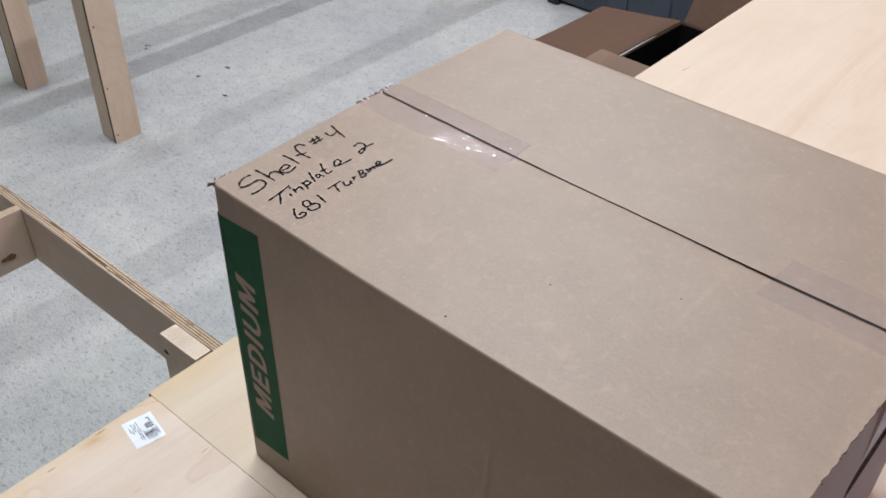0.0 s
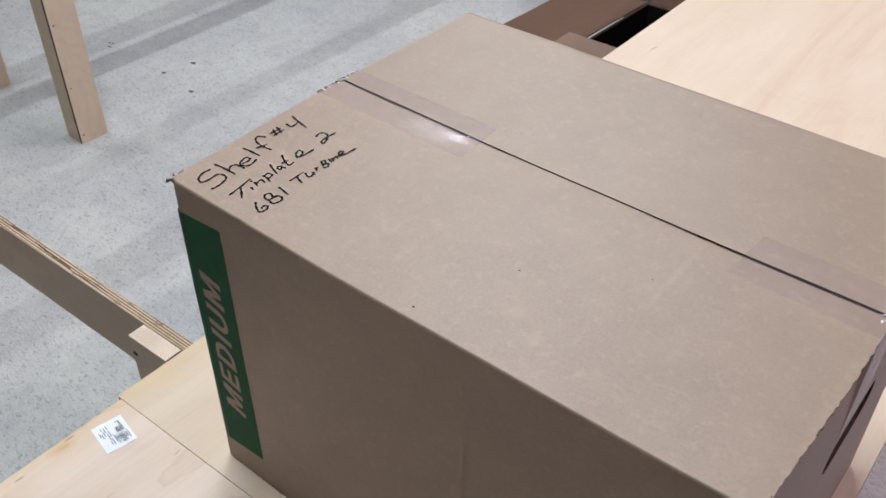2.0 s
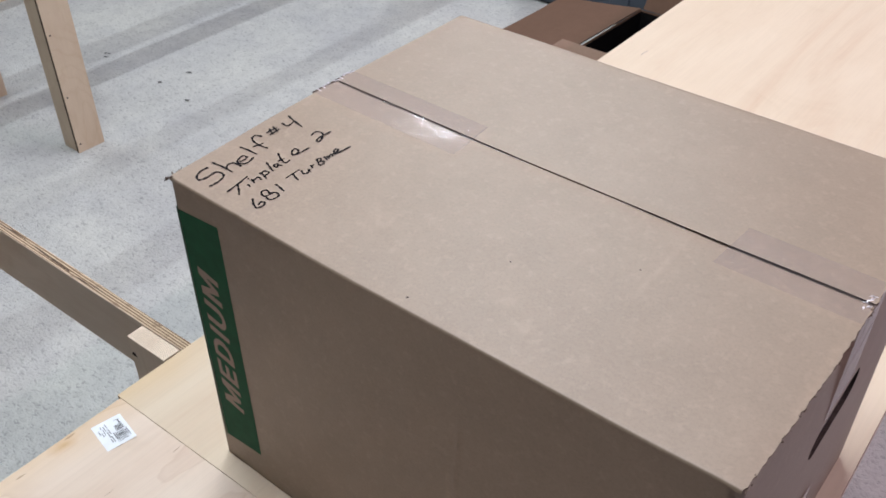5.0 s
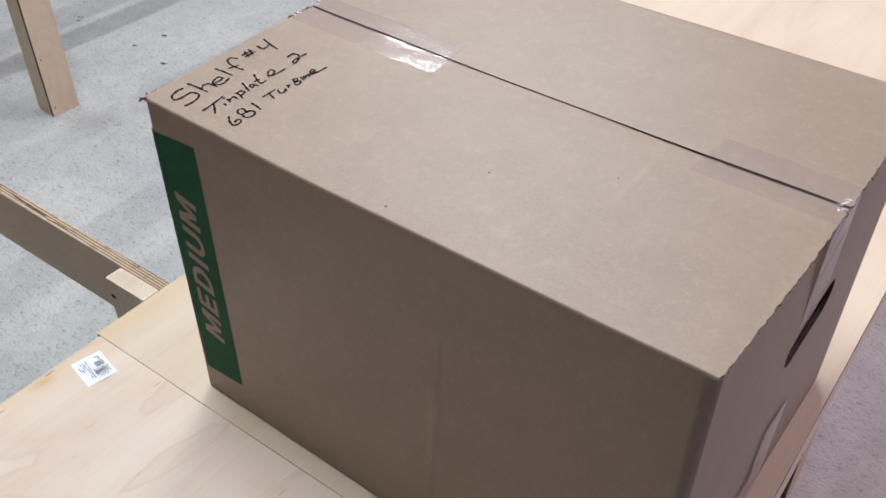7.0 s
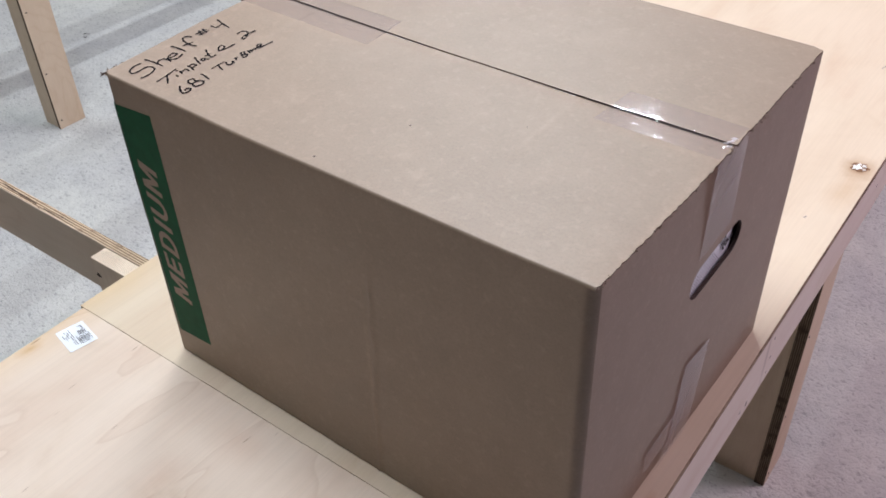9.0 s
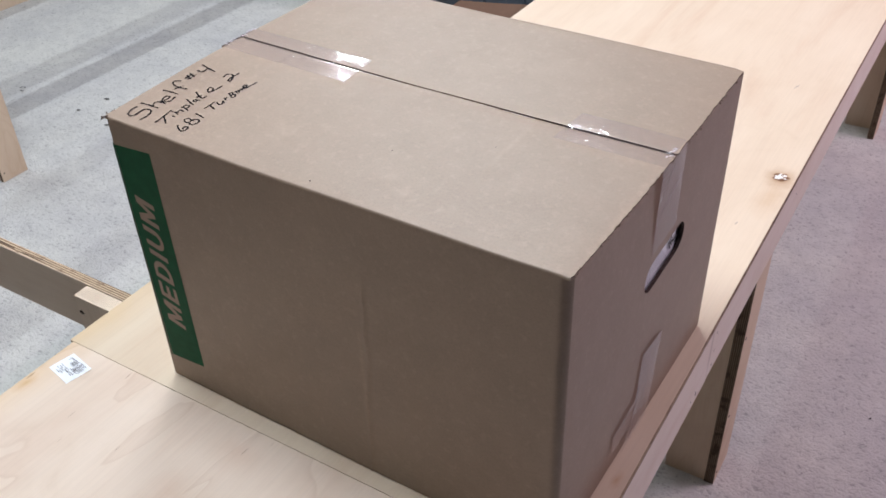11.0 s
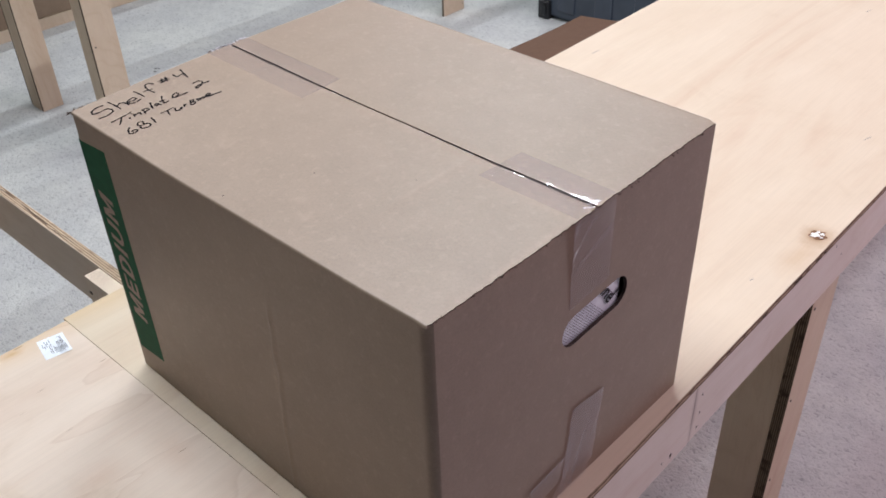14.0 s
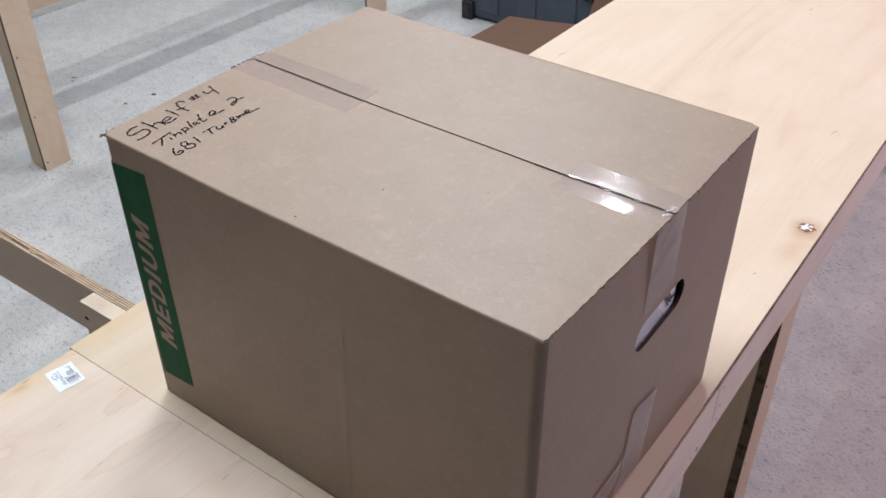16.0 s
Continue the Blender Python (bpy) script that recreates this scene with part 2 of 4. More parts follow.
KRAFT_RAW = cardboard_material("kraft_cut_edge", (0.16, 0.115, 0.085), 0.9)
# Brown board, its colour lowered for the shade beneath the bench.
KRAFT_SHADED = cardboard_material("shaded_brown_cardboard", (0.150, 0.086, 0.056), 0.8)
BROWN_BOARD = cardboard_material("brown_board", (0.30, 0.212, 0.15), 0.8)
GREEN = plain("green_print", (0.010, 0.088, 0.040), 0.7, 0.2, 0.06, 90)
INK = plain("marker_ink", (0.012, 0.010, 0.011), 0.75, 0.15, 0.1, 300)
TAPE = tape_material()
TAPE_END = tape_material("thin_tape", 0.085, 0.2, 1.3, 0.62, 0.98)
TAPE_MILKY = tape_material("hazy_tape", 0.16, 0.25, 1.3, 0.62, 0.97)
TAPE_PLEAT_GLINT = tape_material("pleated_tape_glint", 0.12, 0.25, 1.3, 0.62, 0.99)
TAPE_CRUMPLE_GLINT = tape_material("crumpled_tape_glint", 0.9, 0.08, 1.6, 0.95)
PAPER = plain("white_paper", (0.80, 0.82, 0.86), 0.7, 0.3, 0.03, 60)
NEWSPRINT = plain("newsprint", (0.84, 0.88, 0.95), 0.8, 0.2, 0.05, 60)
GREY_PRINT = plain("grey_print", (0.13, 0.13, 0.14), 0.7, 0.2, 0.2, 300)
FINE_PRINT = plain("fine_print", (0.22, 0.22, 0.24), 0.7, 0.2, 0.2, 300)
PRINT = plain("black_print", (0.03, 0.03, 0.035), 0.6, 0.3, 0.1, 200)
PINE = plywood_material("pine_end_grain", 2, 1.18)
KNOT_DARK = plain("knot_bark", (0.21, 0.115, 0.065), 0.85, 0.2, 0.25, 400)
FILLER = plain("wood_filler", (0.84, 0.82, 0.78), 0.4, 0.5, 0.05, 200)
STEEL = plain("dark_steel_screw", (0.10, 0.09, 0.085), 0.45, 0.5, 0.1, 300, 0.8)
SCREW_HOLE = plain("screw_hole", (0.07, 0.05, 0.04), 0.9, 0.1, 0.2, 300)
# Near black: shade of the gap under the slot's edge, put into the rim.
SLOT_RIM_SHADE = plain("slot_rim_shade", (0.06, 0.045, 0.04), 0.9, 0.1, 0.2, 200)
TOTE = plain("slate_plastic", (0.060, 0.075, 0.10), 0.42, 0.45, 0.06, 12)
BLACK = plain("black_plastic", (0.012, 0.013, 0.015), 0.4, 0.5, 0.1, 50)
# Black for the shade inside the open carton, not a real lining.
BOX_SHADE = plain("matt_black_shade", (0.010, 0.009, 0.010), 0.95, 0.05, 0.1, 50)
# Unseen walls and ceiling, kept dark to hold down bounce light.
WALL = plain("dark_wall", (0.09, 0.09, 0.095), 0.85, 0.2, 0.02, 8)
CEIL = plain("dark_ceiling", (0.14, 0.14, 0.14), 0.9, 0.2, 0.02, 8)
FIXTURE = plain("white_enamel", (0.80, 0.80, 0.80), 0.4, 0.5, 0.02, 20)


# ---- building helpers ----
def thing(name, label, category, at=(0, 0, 0), turn=0.0, group="", kind=""):
    ob = new(name)
    ob.empty_display_size = 0.05
    ob.matrix_world = pose(*at, 0, 0, turn)
    return tagged(ob, label, category, group, kind)


def part(name, bm, material, parent=None, label="", smooth=False):
    me = bpy.data.meshes.new(name)
    bm.normal_update()
    bm.to_mesh(me)
    bm.free()
    for mat in (material if isinstance(material, (list, tuple)) else [material]):
        me.materials.append(mat)
    if smooth:
        for p in me.polygons:
            p.use_smooth = True
        me.set_sharp_from_angle(angle=radians(42))
    ob = new(name, me)
    if parent is not None:
        ob.parent = parent
    return tagged(ob, label)


def block(x, y, z, bevel=0.0012, bm=None):
    bm = bm or bmesh.new()
    made = bmesh.ops.create_cube(bm, size=1.0, matrix=Matrix.LocRotScale(
        ((x[0] + x[1]) / 2, (y[0] + y[1]) / 2, (z[0] + z[1]) / 2), None, (x[1] - x[0], y[1] - y[0], z[1] - z[0])))
    if bevel:
        edges = {e for v in made["verts"] for e in v.link_edges}
        bmesh.ops.bevel(bm, geom=list(edges), offset=bevel, segments=1, affect="EDGES", clamp_overlap=True)
    return bm


def board(name, x, y, z, thick, parent, face=None, edge=None, bevel=0.0008, label=""):
    """A plywood board; thick is the axis of its thickness, across whose edges the plies show."""
    bm = block(x, y, z, bevel)
    bm.normal_update()
    for f in bm.faces:
        f.material_index = 0 if abs(f.normal[thick]) > 0.6 else 1
    sizes = [x[1] - x[0], y[1] - y[0], z[1] - z[0]]
    sizes[thick] = 0
    along = sizes.index(max(sizes))
    return part(name, bm, [face or (PLY_X, PLY_Y, PLY_Z)[along], (edge or EDGE)[thick]], parent, label)


def grid(nu, nv, place):
    """A sheet of nu by nv cells, place(u, v) giving each corner."""
    bm = bmesh.new()
    vs = [[bm.verts.new(place(i / nu, j / nv)) for j in range(nv + 1)] for i in range(nu + 1)]
    for i in range(nu):
        for j in range(nv):
            bm.faces.new((vs[i][j], vs[i + 1][j], vs[i + 1][j + 1], vs[i][j + 1]))
    return bm


def thicken(bm, depth):
    bm.normal_update()
    bmesh.ops.solidify(bm, geom=list(bm.faces), thickness=depth)
    bmesh.ops.recalc_face_normals(bm, faces=list(bm.faces))
    return bm


def rough_disc(r, z, lobes, amount, seed, rings=1, n=28, at=(0, 0), tall=0.0):
    """A flat or domed patch with an uneven outline."""
    rnd = random.Random(seed)
    ph = [rnd.uniform(0, 6.28) for _ in range(4)]
    bm = bmesh.new()
    mid = bm.verts.new((at[0], at[1], z + tall))
    last = None
    for k in range(1, rings + 1):
        ring = []
        for i in range(n):
            a = 2 * math.pi * i / n
            rr = r * k / rings * (1 + amount * (math.sin(lobes * a + ph[0]) + 0.6 * math.sin((lobes + 2) * a + ph[1]) + 0.4 * math.sin((2 * lobes + 1) * a + ph[2])))
            ring.append(bm.verts.new((at[0] + rr * math.cos(a), at[1] + rr * math.sin(a), z + tall * (1 - (k / rings) ** 2))))
        for i in range(n):
            j = (i + 1) % n
            if last is None:
                bm.faces.new((mid, ring[i], ring[j]))
            else:
                bm.faces.new((last[i], ring[i], ring[j], last[j]))
        last = ring
    return bm


def strip(points, width, z, bm=None):
    """A flat stroke of ink along points (x, y), swelling a little; z may be a function of (x, y)."""
    bm = bm or bmesh.new()
    zz = z if callable(z) else (lambda x, y: z)
    pts = [Vector(p).to_2d() for p in points]
    fine = []
    for i in range(len(pts) - 1):
        a, b, c, d = pts[max(i - 1, 0)], pts[i], pts[i + 1], pts[min(i + 2, len(pts) - 1)]
        for k in range(4):
            t = k / 4
            fine.append(0.5 * (2 * b + (c - a) * t + (2 * a - 5 * b + 4 * c - d) * t * t + (3 * b - a - 3 * c + d) * t ** 3))
    fine.append(pts[-1])
    n, rows = len(fine), []
    for i, p in enumerate(fine):
        d = (fine[min(i + 1, n - 1)] - fine[max(i - 1, 0)])
        d = d.normalized() if d.length > 1e-9 else Vector((1, 0))
        w = width / 2 * (0.75 + 0.25 * math.sin(i * 1.7)) * (0.6 if i in (0, n - 1) else 1)
        s = Vector((-d.y, d.x)) * w
        rows.append([bm.verts.new((q.x, q.y, zz(q.x, q.y))) for q in (p + s, p - s)])
    for a, b in zip(rows, rows[1:]):
        bm.faces.new((a[1], b[1], b[0], a[0]))
    return bm


# ---- the room ----
def room():
    (x0, x1), (y0, y1), h, t = ROOM_X, ROOM_Y, ROOM_Z, 0.12
    floor = part("floor", block((x0, x1), (y0, y1), (-0.1, 0), 0), CARPET)
    tagged(floor, "light grey short-pile carpet with dark flecks", "floor", kind="structure")
    for name, x, y in (("wall_north", (x0 - t, x1 + t), (y1, y1 + t)), ("wall_south", (x0 - t, x1 + t), (y0 - t, y0)),
                       ("wall_west", (x0 - t, x0), (y0, y1)), ("wall_east", (x1, x1 + t), (y0, y1))):
        tagged(part(name, block(x, y, (-0.1, h), 0), WALL), "plain dark grey wall, out of view", "wall", kind="structure")
    tagged(part("ceiling", block((x0, x1), (y0, y1), (h, h + 0.1), 0), CEIL), "plain dark ceiling, out of view", "ceiling", kind="structure")
    for tx, ty, long, _, _ in TUBES:
        lamp = thing("ceiling_light", "long white strip light fixed to the ceiling", "light", (tx, ty, h), 0, "strip lights")
        part("housing", block((-0.06, 0.06), (-long / 2 - 0.04, long / 2 + 0.04), (-0.10, -0.001), 0.01), FIXTURE, lamp)
    rnd = random.Random(4)
    for fx, fy, s in ((-2.640, 1.537, 0.019), (-2.472, 1.391, 0.019), (-2.663, 1.418, 0.014), (-3.026, 1.440, 0.012), (-2.998, 1.420, 0.013), (-3.012, 1.446, 0.009), (0.28, 0.62, 0.008), (0.41, 1.02, 0.007), (0.22, 1.27, 0.008)):
        bm = rough_disc(s * 0.6, 0.0035, 3, 0.18, rnd.random(), 2, 16, tall=0.003)
        bmesh.ops.scale(bm, vec=(1, 0.35, 1), verts=bm.verts)
        lint = part("lint", bm, plain("dark_lint", (0.15, 0.155, 0.15), 0.95, 0.1))
        lint.matrix_world = pose(fx, fy, 0, 0, 0, rnd.uniform(20, 70))
        tagged(lint, "small dark speck of lint on the carpet", "debris", "lint specks")


# ---- workbench ----
TOP = 0.86
PLY = 0.0125


def leg(parent, corner, sx, sy, height, wide=0.098, deep=0.088, t=0.015, dark=True):
    """An L of two plywood boards; corner is its outer corner, sx and sy point into the bench."""
    cx, cy = corner
    span = lambda a, b: (min(a, b), max(a, b))
    post = thing("leg", "", "")
    post.parent = parent
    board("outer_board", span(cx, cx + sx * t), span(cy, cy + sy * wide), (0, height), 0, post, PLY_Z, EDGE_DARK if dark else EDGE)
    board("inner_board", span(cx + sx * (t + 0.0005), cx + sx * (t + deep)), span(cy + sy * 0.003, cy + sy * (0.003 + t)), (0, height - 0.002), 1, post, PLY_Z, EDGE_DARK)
    for z in (0.03, 0.20, 0.41, 0.62):
        bm = bmesh.new()
        bmesh.ops.create_cone(bm, cap_ends=True, segments=10, radius1=0.0032, radius2=0.0026, depth=0.0012,
                              matrix=pose(cx - sx * 0.0004, cy + sy * 0.012, z, 0, 90, 0))
        part("screw", bm, STEEL, post)
    return post


def workbench():
    bench = thing("workbench", "long birch plywood workbench with two top sheets and plywood legs", "workbench", (0, 0, 0), 0.5)
    under = TOP - PLY
    board("tabletop", (-0.6380, 0.0255), (-0.0121, 2.49), (under, TOP), 2, bench, PLY_Y, EDGE_SIDE, 0.0003, "pale birch plywood sheet with a filled knot")
    board("tabletop", (-0.6320, 0.0255), (-2.45, -0.0125), (under, TOP), 2, bench, SWIRLED_PLY, EDGE_SIDE, 0.0003, "pale birch plywood sheet butted to the next")
    board("tabletop", (-0.6380, 0.0255), (2.4915, 3.1), (under, TOP), 2, bench, PLY_Y)
    low = 0.747
    board("apron", (0.0050, 0.0220), (-2.44, 0.4155), (low, under), 0, bench, APRON_PLY, label="plywood apron rail along the long side")
    board("apron", (0.0050, 0.0215), (0.4163, 3.09), (low, under), 0, bench, APRON_PLY, label="plywood apron rail along the long side")
    board("apron", (-0.629, -0.614), (-2.44, 3.09), (low, under), 0, bench)
    for jy in (-1.6, -0.8, 0.0, 0.8, 1.6, 2.4, 2.96):
        board("joist", (-0.613, 0.0045), (jy - 0.03, jy - 0.015), (low, under - 0.001), 1, bench)
    for ly, sy in ((0.907, 1), (2.712, -1), (-1.0, 1)):
        leg(bench, (-0.0190, ly), -1, sy, under - 0.001, 0.10, 0.088, 0.021)
        leg(bench, (-0.598, ly), 1, sy, under - 0.001, 0.10, 0.088, 0.021)
    # the dowels of sawdust and screws along the apron
    for y, z, s in ((0.432, 0.817, 0.0022), (0.432, 0.787, 0.0022), (0.431, 0.763, 0.0022), (0.371, 0.763, 0.0036), (0.352, 0.765, 0.002), (0.62, 0.845, 0.002), (0.80, 0.83, 0.002), (0.83, 0.80, 0.002), (1.02, 0.82, 0.002)):
        bm = rough_disc(s * 0.7, 0.0, 3, 0.15, y * 91 + z, 1, 12)
        bmesh.ops.transform(bm, matrix=pose(0.0223, y, z, 0, 90, 0) @ Matrix.Diagonal((1.6, 1, 1, 1)), verts=bm.verts)
        part("screw", bm, SCREW_HOLE, bench)
    # knot
    k = part("knot", rough_disc(0.0112, TOP + 0.0005, 5, 0.15, 8, 2, 26, tall=0.0003), KNOT_DARK, bench, "brown knot filled with white wood filler")
    k.location = (0.0045, 0.764, 0)
    for r, lob, am, sd, off in ((0.0056, 4, 0.2, 3, (-0.0025, -0.0015)), (0.0030, 3, 0.2, 11, (0.0042, 0.0050)), (0.0022, 3, 0.2, 12, (-0.002, 0.0070)), (0.0019, 3, 0.25, 13, (-0.0060, -0.0072)), (0.0019, 3, 0.25, 14, (0.0066, -0.0036))):
        part("wood_filler", rough_disc(r, TOP + 0.0009, lob, am, sd, 2, 24, off, 0.0009), FILLER, k, smooth=True)
    mark = plain("pencil", (0.26, 0.22, 0.20), 0.7)
    for mx, my, dx, dy in ((-0.053, 1.064, 0.0045, 0.018), (-0.587, 1.077, 0.003, 0.021), (-0.265, 1.598, 0.004, 0.018), (-0.018, 0.612, 0.002, 0.006)):
        part("pencil_mark", strip([(mx, my), (mx + dx * 0.4, my + dy * 0.5), (mx + dx, my + dy)], 0.0020, TOP + 0.0005), mark, bench)
    # splinters broken out of the sheet's edge
    rnd = random.Random(9)
    for i in range(10):
        y = 0.36 + 0.05 * i + rnd.uniform(-0.02, 0.02)
        bm = rough_disc(rnd.uniform(0.003, 0.007), 0.0, 3, 0.25, i, 1, 12)
        bmesh.ops.transform(bm, matrix=pose(0.0257, y, TOP - rnd.uniform(0.003, 0.009), 0, 90, 0) @ Matrix.Diagonal((0.4, 1.8, 1, 1)), verts=bm.verts)
        part("splinter_gap", bm, SCREW_HOLE, bench)
    return bench


def bench_frame():
    """The open frame that joins the bench from the side, still without its top."""
    f = thing("bench_frame", "unfinished open plywood frame butted against the workbench", "frame", (-0.6434, 0.081, 0), 0.47)
    board("beam", (-1.75, 0.0), (-0.0005, 0.0140), (0.751, 0.8425), 1, f, PLY_X, [None, EDGE_FINE], label="plywood beam on edge with a stained top")
    board("joist", (-0.4570, -0.4430), (-1.30, -0.001), (0.752, 0.8435), 0, f, PLY_Y, label="plywood joist with a dark knot")
    board("joist", (-1.740, -1.726), (-1.30, -0.001), (0.752, 0.8435), 0, f, PLY_Y)
    cleat = part("cleat", block((-0.0854, -0.0163), (-0.0240, -0.001), (0.725, 0.8405), 0.0006), PINE, f, "short pine cleat")
    ring = plain("growth_ring", (0.50, 0.41, 0.31), 0.8)
    for i in range(15):
        r = 0.0285 + 0.0022 * i
        arc = [(-0.045 + r * math.cos(radians(4 * k)), -0.052 + r * math.sin(radians(4 * k))) for k in range(3, 43)]
        arc = [p for p in arc if -0.0844 < p[0] < -0.0173 and -0.0230 < p[1] < -0.002]
        runs = [[p for p in arc if p[0] > -0.045], [p for p in arc if p[0] <= -0.045]] if r > 0.048 else [arc]
        for run in runs:
            if len(run) > 2:
                part("growth_ring", strip(run, 0.0008, 0.8408), ring, cleat)
    for x, z in ((-0.0785, 0.814), (-0.046, 0.790)):
        bm = rough_disc(0.0034, 0, 3, 0.15, x * 50, 1, 12)
        bmesh.ops.transform(bm, matrix=pose(x, -0.0243, z, 90, 0, 0) @ Matrix.Diagonal((1.4, 1, 1, 1)), verts=bm.verts)
        part("screw", bm, SCREW_HOLE, cleat)
    bm = rough_disc(0.009, 0, 3, 0.15, 2, 1, 16)
    bmesh.ops.transform(bm, matrix=pose(-0.4425, -0.038, 0.776, 0, 90, 0) @ Matrix.Diagonal((0.55, 1.3, 1, 1)), verts=bm.verts)
    part("knot", bm, KNOT_DARK, f)
    # dark stains and splits on the beam's upper edge
    rnd = random.Random(3)
    for i in range(11):
        x = -0.175 - 0.037 * i + rnd.uniform(-0.012, 0.012)
        bm = rough_disc(rnd.uniform(0.003, 0.008), 0.8429, 3, 0.2, i + 40, 1, 14)
        bmesh.ops.scale(bm, vec=(3.2, 0.16, 1), verts=bm.verts)
        o = part("stain", bm, plain("dark_stain", (0.10, 0.065, 0.045), 0.85), f)
        o.location = (x, rnd.uniform(0.0035, 0.0105), 0)
    leg(f, (-1.74, 0.0), 1, -1, 0.751)
    leg(f, (-1.74, -1.30), 1, 1, 0.751)
    return f


def second_table():
    t = thing("table_frame", "open plywood table frame with paired-board legs on the carpet", "table frame", (-2.467, 0.940, 0))
    board("rail", (-0.030, -0.0155), (-1.2, 2.3), (0.765, 0.85), 0, t)
    # flat rail out of view, added to widen the shadow bands on the carpet
    board("unseen_top_rail", (-0.064, 0.016), (-1.2, 2.3), (0.8505, 0.865), 2, t)
    leg(t, (0.0, 0.0), -1, 1, 0.85, 0.097, 0.071, 0.0125)
    leg(t, (0.0, 1.826), -1, -1, 0.85, 0.138, 0.071, 0.0125)
    back = thing("leg", "", "")
    back.parent = t
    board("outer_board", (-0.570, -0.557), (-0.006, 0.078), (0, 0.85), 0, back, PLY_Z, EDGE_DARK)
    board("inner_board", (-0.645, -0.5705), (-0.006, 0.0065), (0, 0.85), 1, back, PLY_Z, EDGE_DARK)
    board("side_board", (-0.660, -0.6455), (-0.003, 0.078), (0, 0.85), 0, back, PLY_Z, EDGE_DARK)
    board("cross_rail", (-0.660, -0.0305), (0.10, 0.112), (0.765, 0.849), 1, t)
    return t


def platform():
    p = thing("wooden_platform", "low brown wooden platform with a pale bottom rail on the carpet", "platform", (-3.825, 1.5, 0))
    board("side_panel", (-0.02, 0.0), (-1.7, 1.03), (0.055, 0.42), 0, p, BROWN_BOARD, EDGE)
    board("bottom_rail", (-0.03, 0.006), (-1.7, 1.03), (0.0, 0.055), 0, p, PLY_Z, EDGE)
    board("deck", (-0.70, 0.01), (-1.72, 1.05), (0.4205, 0.435), 2, p)
    board("end_panel", (-0.70, -0.021), (1.01, 1.03), (0.0, 0.42), 1, p)
    board("end_panel", (-0.70, -0.021), (-1.7, -1.68), (0.0, 0.42), 1, p)
    board("back_panel", (-0.72, -0.701), (-1.7, 1.03), (0.0, 0.42), 0, p)


def open_carton():
    """The open brown box on the floor under the bench, one long flap folded out."""
    c = thing("cardboard_box", "open brown cardboard box with its flaps folded out on the carpet", "box", (-1.289, 2.073, 0), -1.5)
    w, d, h, t = 0.656, 0.398, 0.30, 0.004
    for nm, x, y in (("side_wall", (0, t), (0, d)), ("side_wall", (w - t, w), (0, d)), ("end_wall", (t, w - t), (0, t)), ("end_wall", (t, w - t), (d - t, d))):
        part(nm, block(x, y, (0.005, h), 0.001), KRAFT_SHADED, c)
    part("bottom", block((0, w), (0, d), (0.0, 0.0049), 0), KRAFT_SHADED, c)
    # added black panels stand in for the dark shade inside the box
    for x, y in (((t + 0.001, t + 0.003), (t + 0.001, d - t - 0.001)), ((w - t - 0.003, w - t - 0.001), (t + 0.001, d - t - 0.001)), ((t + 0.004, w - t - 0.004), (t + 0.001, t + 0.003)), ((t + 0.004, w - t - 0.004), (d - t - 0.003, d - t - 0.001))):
        part("shade_panel", block(x, y, (0.012, h - 0.006), 0), BOX_SHADE, c, "black panel painted as the shade inside the box")
    part("shade_panel", block((t + 0.001, w - t - 0.001), (t + 0.001, d - t - 0.001), (0.0055, 0.0115), 0), BOX_SHADE, c, "black panel painted as the shade inside the box")
    flap = grid(10, 10, lambda u, v: (0.001 - 0.325 * u, -0.205 + (d + 0.205) * v, h + 0.003 - 0.045 * u + 0.004 * math.sin(v * 4 + u * 2)))
    part("flap", thicken(flap, 0.004), KRAFT_SHADED, c, smooth=True)
    flap = grid(8, 6, lambda u, v: (-0.058 + (w + 0.047) * u, -0.001 - 0.197 * v, h + 0.010 - 0.012 * v * v))
    part("flap", thicken(flap, 0.004), cardboard_material("tan_cardboard", (0.245, 0.158, 0.112), 0.7), c, "lighter tan flap", smooth=True)
    flap = grid(8, 6, lambda u, v: (0.01 + (w - 0.02) * u, d + 0.001 + 0.10 * v, h + 0.002 + 0.16 * v))
    part("flap", thicken(flap, 0.004), KRAFT_SHADED, c, smooth=True)


